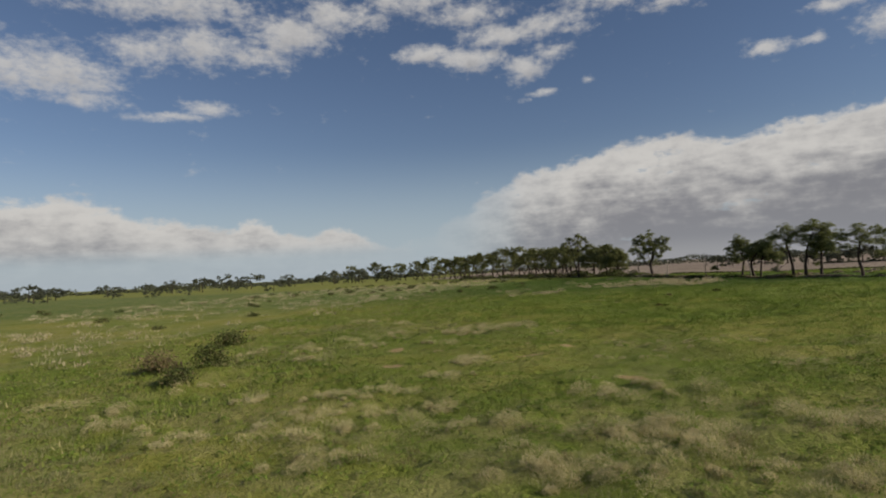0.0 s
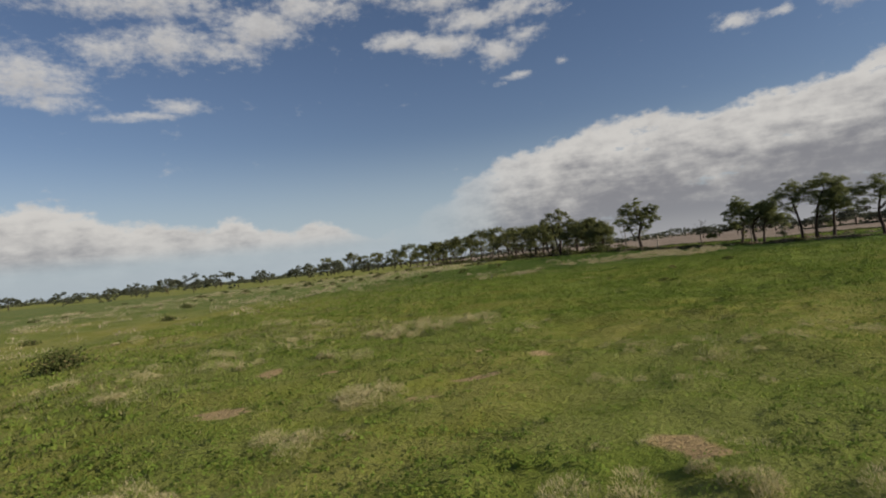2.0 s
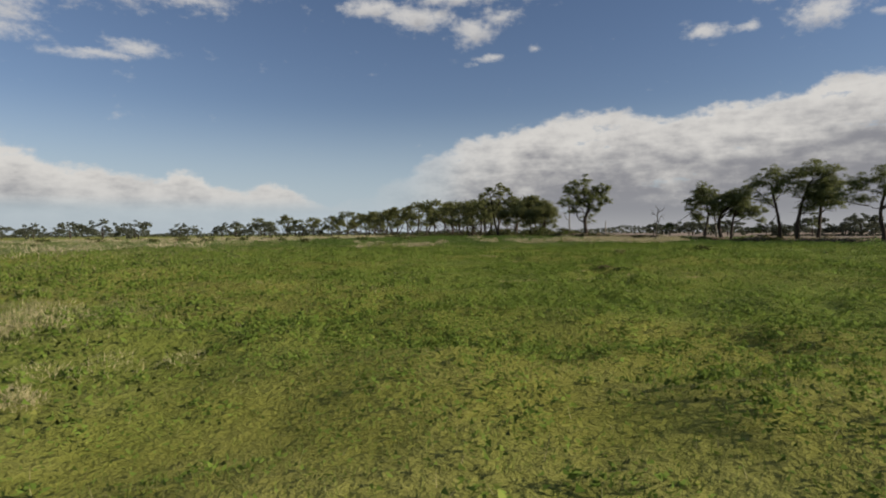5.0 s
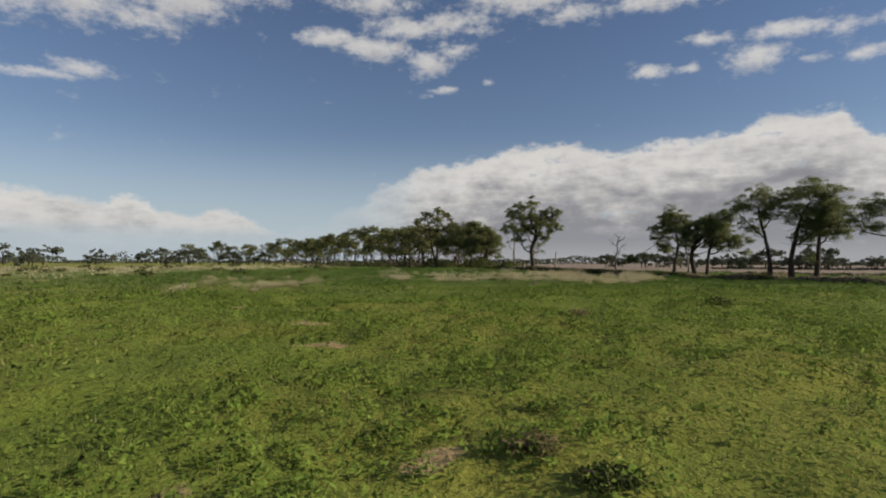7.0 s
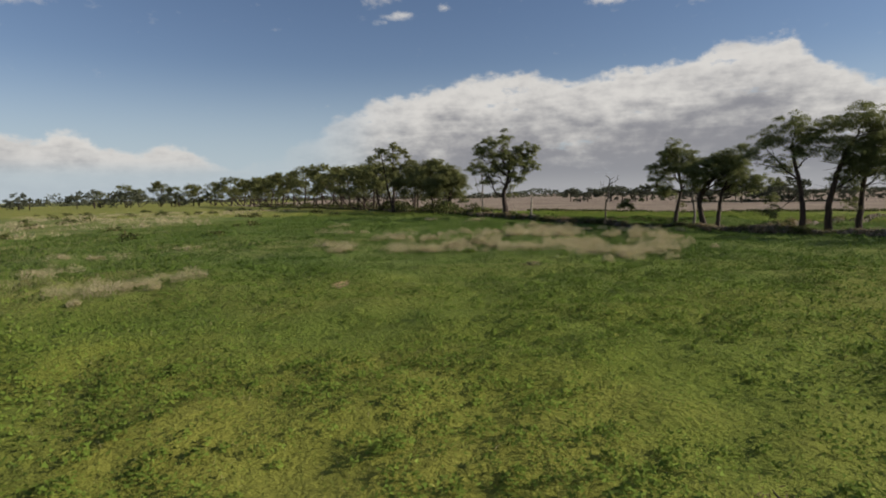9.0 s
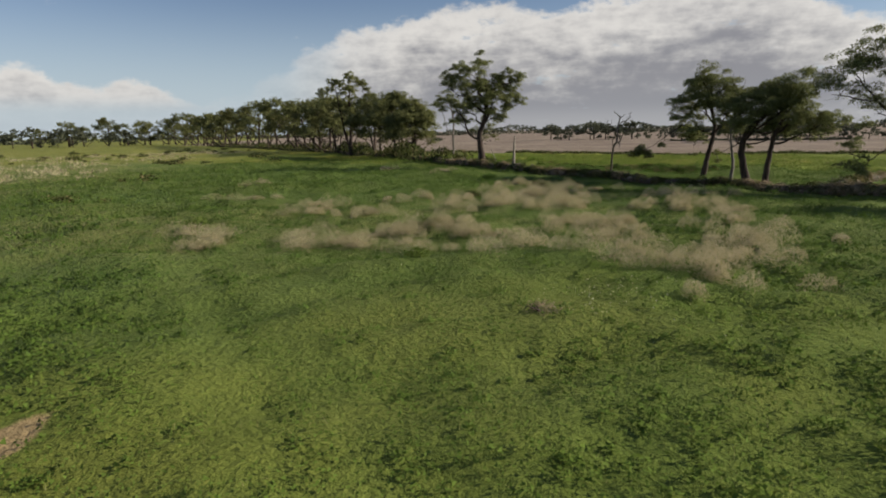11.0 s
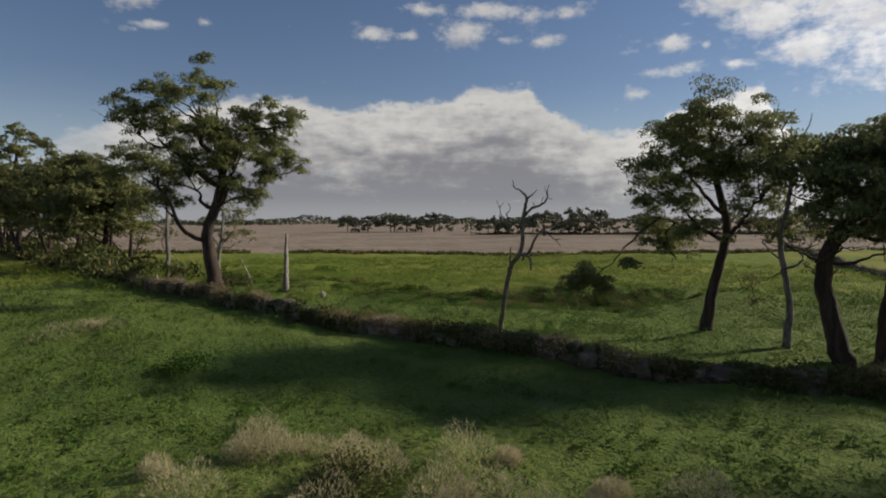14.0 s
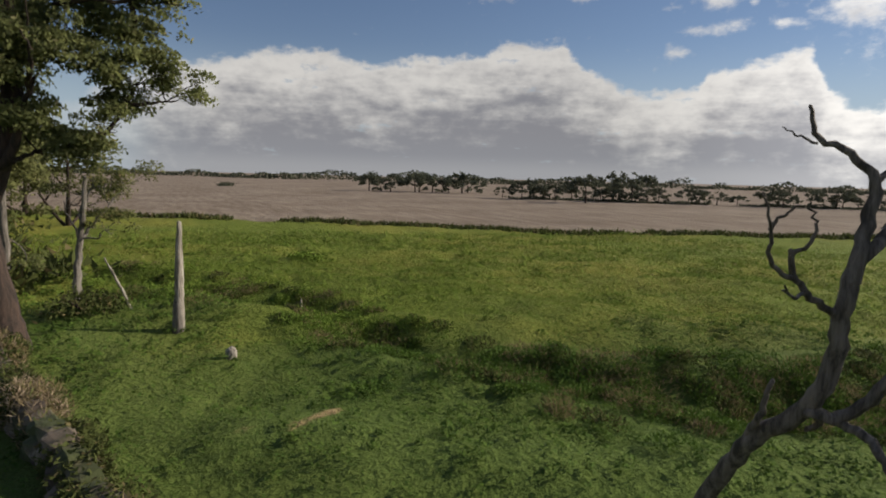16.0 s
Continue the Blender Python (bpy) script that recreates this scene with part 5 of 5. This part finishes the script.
def hummocks(name, label, mat, per_m2, lo, hi, count, radius, tall, leaf, seed):
    """Domed clumps of clover with gaps between them."""
    r2 = np.random.default_rng(seed)
    cx, cy = scatter(r2, per_m2, lo, hi)
    keep = r2.random(len(cx)) < lush(cx, cy) * (0.25 + 1.1 * step(vnoise(cx, cy, 6.5, 45), 0.3, 0.7))
    cx, cy = cx[keep], cy[keep]
    n = len(cx)
    size = np.repeat(r2.uniform(0.5, 1.35, n), count)
    m = n * count
    a, q = r2.uniform(0, 2 * np.pi, m), np.sqrt(r2.uniform(0, 1, m))
    dx, dy = np.cos(a) * q, np.sin(a) * q
    x, y = np.repeat(cx, count) + dx * radius * size, np.repeat(cy, count) + dy * radius * size
    up = np.sqrt(1 - 0.97 * q * q)
    z = height(x, y) + tall * size * up * r2.uniform(0.7, 1.08, m)
    v, f = blades(x, y, z, leaf, leaf, r2, 1.15)
    lie = np.column_stack([dx, dy, up + 0.75])
    lie /= np.linalg.norm(lie, axis=1)[:, None]
    ob = tagged(sheet(name, v, f, mat), label, "clover", kind="stuff")
    layer = ob.data.attributes.new("lie", "FLOAT_VECTOR", "POINT")
    layer.data.foreach_set("vector", np.repeat(lie, 3, axis=0).astype(np.float32).ravel())
    return ob


hummocks("clover_clumps", "domed clumps of dense green clover", clover, 6.0, 0, 8, 30, 0.19, 0.17, 0.060, 101)
hummocks("clover_clumps", "domed clumps of dense green clover", clover, 4.2, 8, 16, 28, 0.24, 0.20, 0.072, 102)
hummocks("clover_clumps", "domed clumps of green clover farther off", clover, 2.2, 16, 30, 22, 0.32, 0.24, 0.10, 103)
cover("clover_mat", "dense green clover leaves covering the pasture", clover, 150, 0, 6, 0.050, 0.052, 61, lush, 0.10, 1.0, "clover")
cover("clover_mat", "green clover leaves covering the pasture", clover, 65, 6, 14, 0.078, 0.08, 62, lush, 0.11, 1.0, "clover")
cover("clover_mat", "green clover leaves in the pasture farther off", clover, 40, 14, 26, 0.09, 0.09, 63, lush, 0.12, 1.0, "clover")
cover("clover_mat", "green clover clumps in the farther pasture", clover, 22, 26, 48, 0.13, 0.13, 67, lush, 0.16, 0.95, "clover")
cover("pasture_grass", "short olive green pasture grass", meadow, 90, 0, 7, 0.13, 0.010, 64, mixed, 0.04, 0.55)
cover("pasture_grass", "short olive green pasture grass", meadow, 40, 7, 18, 0.16, 0.024, 65, mixed, 0.05, 0.6)
cover("pasture_grass", "short olive green pasture grass farther off", meadow, 10, 18, 50, 0.26, 0.075, 66, mixed, 0.05, 0.7)


def tufts(name, label, mat, xs, ys, count, tall, wide, length, blade_w, seed, lo=0.6, hi=1.3):
    """Feathery domes of dry grass, all in one mesh: fine blades all through a soft mound."""
    r2 = np.random.default_rng(seed)
    n = len(xs)
    size = r2.uniform(lo, hi, n)
    stretch, way = r2.uniform(0.8, 1.5, n), r2.uniform(0, np.pi, n)
    s, st, wy = np.repeat(size, count), np.repeat(stretch, count), np.repeat(way, count)
    m = len(s)
    a, q = r2.uniform(0, 2 * np.pi, m), np.sqrt(r2.uniform(0, 1, m)) * r2.uniform(0.75, 1.1, m)
    u, w0 = np.cos(a) * q * wide * s * st, np.sin(a) * q * wide * s
    fx = np.repeat(xs, count) + u * np.cos(wy) - w0 * np.sin(wy)
    fy = np.repeat(ys, count) + u * np.sin(wy) + w0 * np.cos(wy)
    dome = np.sqrt(np.clip(1 - q * q, 0.0, 1)) * (0.7 + 0.6 * vnoise(fx, fy, 0.3, 57))
    z = height(fx, fy) - 0.02 + tall * s * dome * r2.uniform(0, 1, m) ** 0.7 * 0.85
    tilt = np.clip(r2.normal(0.55 + 0.45 * q, 0.45, m), 0.02, 1.7)
    ang = a + wy + r2.normal(0, 0.9, m)
    ln = length * r2.uniform(0.5, 1.3, m)
    d = np.column_stack([np.cos(ang) * np.sin(tilt), np.sin(ang) * np.sin(tilt), np.cos(tilt)]) * ln[:, None]
    b = r2.uniform(0, 2 * np.pi, m)
    w = np.column_stack([np.cos(b), np.sin(b), np.zeros(m)]) * (blade_w * r2.uniform(0.6, 1.5, m))[:, None]
    foot = np.column_stack([fx, fy, z])
    v = np.stack([foot - w / 2, foot + w / 2, foot + d], 1).reshape(-1, 3)
    return tagged(sheet(name, v, np.arange(3 * m).reshape(-1, 3), mat), label, "grass", kind="stuff")


def tuft_places(seed, per_m2, lo, hi, box, cut):
    r2 = np.random.default_rng(seed)
    x, y = scatter(r2, per_m2, lo, hi, box)
    clump = vnoise(x * 0.55 + y * 0.15, y, 2.6, 51) * 0.6 + vnoise(x, y, 7.0, 52) * 0.4
    keep = (clump * dry(x, y) > cut * r2.uniform(0.85, 1.15, len(x))) & (x < wall_x(y) - 5)
    return x[keep], y[keep]


def clustered(spots, per, reach, seed):
    r2 = np.random.default_rng(seed)
    x, y = np.repeat([p[0] for p in spots], per), np.repeat([p[1] for p in spots], per)
    return x + r2.normal(0, reach, len(x)), y + r2.normal(0, 0.6 * reach, len(y))


# the larger puffs of dry grass, by stretch of the paddock
FIRST = [(-43, 7), (-24, -5), (-19, -11), (-18.5, -4), (-17, -1), (-13, -3), (-10, -5), (-16, -18), (-15, -19), (-16, -23), (-7, -19), (-4.4, -20), (-5, -15.4), (-3.9, -16.6), (-2.8, -17.4),
         (-1, -16.5), (1.5, -14), (-27, -7), (-29, -11), (-27, -16), (-24, -11.5), (-7.6, -35), (-1.3, -33.7), (3, -23), (-21, -28), (-18.7, -30.6), (-18, -26.7),
         (-21, -32), (-7.3, -33.4), (-5.7, -34.5), (-7.2, -36), (-7.7, -27.6), (-19, -3), (-15.8, -4.7), (-11.5, -37.6), (-8.4, -38.2), (-5.8, -37.5), (1, -24), (-32, -23), (-29.6, -32),
         (-33.6, -11.6), (-20.5, -28.3), (-15.7, -30.5), (-20.6, -34.1), (-18.3, -33), (-24.3, -3), (-16.5, -2.9), (-13.8, -33.5), (-10.3, -37.7), (-7.4, -34.3), (-4.5, -29.2), (-7.5, -28.1), (-5.7, -36.2), (-1.7, -33.7), (1.3, -22.9), (3.2, -23.4),
         (2.7, -15.1), (6.8, -16.8), (-36.5, -27.6), (-31.8, -28.4), (-24.7, -34.3), (-25.3, -27.4), (-17.4, -36.7), (-2.8, -38.2), (-0.9, -16.2), (-5.8, -14.2), (-30.2, 7.6), (-25.2, 3.7), (-13.7, -3), (-11.4, -4.8), (-9.9, -6.2), (-6.2, -24.6), (2.2, -20.9)]
MIDDLE = [(-11, 46), (-10.8, 46.9), (-9.9, 47.3), (-17, 53.2), (-14.3, 66.9), (-2.6, 63.7), (3.8, 62.1), (2.7, 62.5), (5.5, 59.8), (-2.7, 63.1), (-15, 46), (-17, 53), (-18, 60), (-8, 48.6), (-2.7, 76), (0.7, 70.6), (-2.8, 63), (-5, 86), (12, 96), (6.5, 105)]
BAND = [(8.4, 61.6), (11.8, 72.3), (15.3, 70.0), (15.4, 64.1), (21.2, 68.0), (18.8, 58.6), (14.6, 54.2), (6.8, 63.7), (1.6, 73), (4, 69), (5.6, 63.4), (3.6, 62), (9.5, 70), (8.4, 74.6), (12, 71), (13, 69), (15, 68.4), (14, 63.4), (15.6, 64), (20.4, 66.6), (23, 65.7), (19.3, 58.4), (15.3, 55.2), (14, 53),
        (13.7, 60.4), (17.2, 55.6), (7.9, 63.2), (10, 59), (13, 57), (20.6, 62), (15.5, 80.8), (17.8, 79.4), (17.2, 76.4), (15, 76.7), (13.9, 76.4), (19.8, 77.5), (17.6, 73.6), (15, 75), (23, 72)]
thin = [p for p in FIRST if p[0] > -12 and p[1] > -27]
xa, ya = clustered([p for p in FIRST if p not in thin], 6, 0.9, 70)
tufts("dry_grass", "feathery straw-coloured dry grass mounds in green pasture", warm_straw, xa, ya, 520, 0.46, 0.48, 0.11, 0.012, 79, 0.4, 1.4)
xd, yd = clustered(thin, 4, 0.9, 87)
tufts("dry_grass", "thin olive dry grass tufts among green clover", warm_straw, xd, yd, 230, 0.34, 0.46, 0.10, 0.009, 88, 0.4, 1.3)
xb, yb = clustered(MIDDLE, 5, 0.9, 69)
tufts("dry_grass", "pale feathery dry grass mounds in green pasture", straw, xb, yb, 640, 0.52, 0.60, 0.14, 0.011, 80, 0.4, 1.4)
xc, yc = clustered(BAND, 8, 1.15, 68)
tufts("dry_grass", "large puffs of pale dry grass near the wall", straw, xc, yc, 1050, 0.68, 0.50, 0.10, 0.012, 83, 0.5, 1.4)
x1, y1 = tuft_places(71, 0.75, 0, 17, (-60, 45, -62, 46), 0.37)
tufts("dry_grass", "small feathery dry grass clumps in the pasture", olive_straw, x1, y1, 260, 0.30, 0.42, 0.10, 0.010, 72, 0.4, 1.4)
x5, y5 = tuft_places(85, 0.5, 17, 42, (4, 40, -62, -4), 0.36)
tufts("dry_grass", "straw-coloured dry grass clumps on the rising pasture", olive_straw, x5, y5, 190, 0.36, 0.62, 0.16, 0.018, 86)
x2, y2 = tuft_places(73, 0.5, 17, 42, (-60, 4, -62, 110), 0.36)
tufts("dry_grass", "straw-coloured dry grass clumps across the pasture", olive_straw, x2, y2, 190, 0.36, 0.62, 0.16, 0.018, 74)
x3, y3 = tuft_places(75, 0.16, 42, 130, (-130, 45, -62, 190), 0.31)
tufts("dry_grass", "pale dry grass clumps across the far pasture", straw, x3, y3, 40, 0.5, 1.1, 0.42, 0.08, 76)
x4, y4 = tuft_places(77, 0.3, 0, 30, (-60, 45, -62, 92), 0.44)
tufts("dry_weed", "rusty brown dry weed clumps in the pasture", rust_grass, x4, y4, 110, 0.26, 0.32, 0.2, 0.012, 78)


def wall_growth():
    """Lumps of creeper, weeds and fallen dry grass that hide most of the walls."""
    r2 = np.random.default_rng(81)
    for name, label, mat, share, count, size in (("wall_creeper", "dark green creeper and weeds growing over the stone wall", scrub, (0.0, 0.52), 800, 0.085),
                                                 ("wall_weed", "brown dry weeds tangled over the stone wall", rust_grass, (0.45, 0.74), 900, 0.09),
                                                 ("wall_grass", "pale pinkish dry grass lying over the stone wall", pink_grass, (0.70, 1.0), 1000, 0.10)):
        xs, ys, zs = [], [], []
        for line, gap in ((wall_near, 0.32), (CROSS, 0.6)):
            at, xy, turn = along(line, 0, 1e9, gap)
            dist = np.hypot(xy[:, 0] - 20, xy[:, 1] - 86)
            pick = 0.62 * vnoise(at, np.zeros(len(at)), 1.9, 27) + 0.38 * r2.random(len(at))
            pick = np.clip((pick - 0.12) / 0.76, 0, 0.999)
            for (x, y), a, q, far in zip(xy, turn, pick, dist):
                if not share[0] <= q < share[1]:
                    continue
                n = int(count * (0.95 if far < 24 else 0.3 if far < 50 else 0.09))
                r = r2.uniform(0.26, 0.54)
                off = r2.normal(0, 0.16)
                d = r2.normal(0, 1, (n, 3))
                d /= np.linalg.norm(d, axis=1)[:, None]
                d *= r2.uniform(0.7, 1.1, (n, 1))
                lift = r2.uniform(0.24, 0.40)
                u, w = d[:, 0] * r * 1.3, d[:, 1] * r * 0.95 + off
                px, py = x + np.cos(a) * u - np.sin(a) * w, y + np.sin(a) * u + np.cos(a) * w
                xs.append(px)
                ys.append(py)
                zs.append(np.maximum(lift + d[:, 2] * r * 0.95, 0.0))
        x, y, z = np.concatenate(xs), np.concatenate(ys), np.concatenate(zs)
        wide = size * (0.9 if mat is scrub else 0.3)
        v, f = blades(x, y, height(x, y) + z, size * (1.0 if mat is scrub else 1.7), wide, r2, 1.0)
        tagged(sheet(name, v, f, mat), label, "creeper" if mat is scrub else "grass", kind="stuff")


wall_growth()


def tussocks():
    """The dark hummocky ditch and tussock ground past the wall."""
    r2 = np.random.default_rng(86)
    n = 620
    leg = r2.integers(0, len(DITCH) - 2, n)
    q = r2.random((n, 1))
    spot = DITCH[leg] * (1 - q) + DITCH[leg + 1] * q + r2.normal(0, 1.15, (n, 2))
    x, y = spot[:, 0], spot[:, 1]
    keep = (x > wall_x(y) + 2.0) & (vnoise(x, y, 2.2, 87) > 0.30)
    x, y = x[keep], y[keep]
    a, b = len(x) // 2, len(x) * 3 // 4
    tufts("tussock", "green hummocks of weedy grass along a ditch", clover, x[:a], y[:a], 340, 0.34, 0.62, 0.08, 0.05, 88)
    tufts("tussock", "dark green hummocks of weeds along a ditch", scrub, x[a:b], y[a:b], 300, 0.26, 0.50, 0.10, 0.05, 90)
    tufts("tussock", "brown dead tussock grass along a ditch", rust_grass, x[b:], y[b:], 300, 0.26, 0.50, 0.16, 0.02, 89)


tussocks()


def field_edge():
    """The rough dark strip of weeds between green pasture and stubble."""
    r2 = np.random.default_rng(91)
    x = r2.uniform(-10, 190, 14000)
    y = 164 - 0.38 * x + r2.normal(0, 0.8, len(x))
    keep = (x > wall_x(y) + 4) & (vnoise(x, y, 7, 92) > 0.36)
    x, y = x[keep], y[keep]
    v, f = blades(x, y, height(x, y), 0.5, 0.35, r2, 0.7)
    tagged(sheet("field_margin", v, f, scrub), "dark weedy strip along the edge of the stubble paddock", "weeds", kind="stuff")


field_edge()


def far_hedge():
    """Low scrub under the distant rows of trees across the stubble."""
    r2 = np.random.default_rng(93)
    s = r2.random(5200)
    x = 110 + 98 * s
    y = 233 - 72 * s + r2.normal(0, 1.5, len(s))
    keep = vnoise(x, y, 9, 94) > 0.3
    x, y = x[keep], y[keep]
    v, f = blades(x, y, height(x, y) + r2.uniform(0, 0.8, len(x)) * vnoise(x, y, 4, 97), 0.5, 0.5, r2, 0.8)
    tagged(sheet("far_scrub", v, f, far_leaf), "dark low scrub beneath distant paddock trees", "scrub", kind="stuff")


far_hedge()


def undergrowth():
    """Low dark scrub under the long row of gums."""
    r2 = np.random.default_rng(95)
    y = 112 + 190 * r2.random(22000) ** 1.3
    x = wall_x(y) + r2.normal(1.4, 1.5, len(y))
    keep = vnoise(x, y, 3.5, 96) > 0.35
    x, y = x[keep], y[keep]
    z = height(x, y) + r2.uniform(0, 2.9, len(x)) * vnoise(x, y, 3.5, 96) ** 1.4
    v, f = blades(x, y, z, 0.45, 0.28, r2, 0.8)
    tagged(sheet("undergrowth", v, f, scrub), "dark low undergrowth beneath the row of gum trees", "scrub", kind="stuff")


undergrowth()
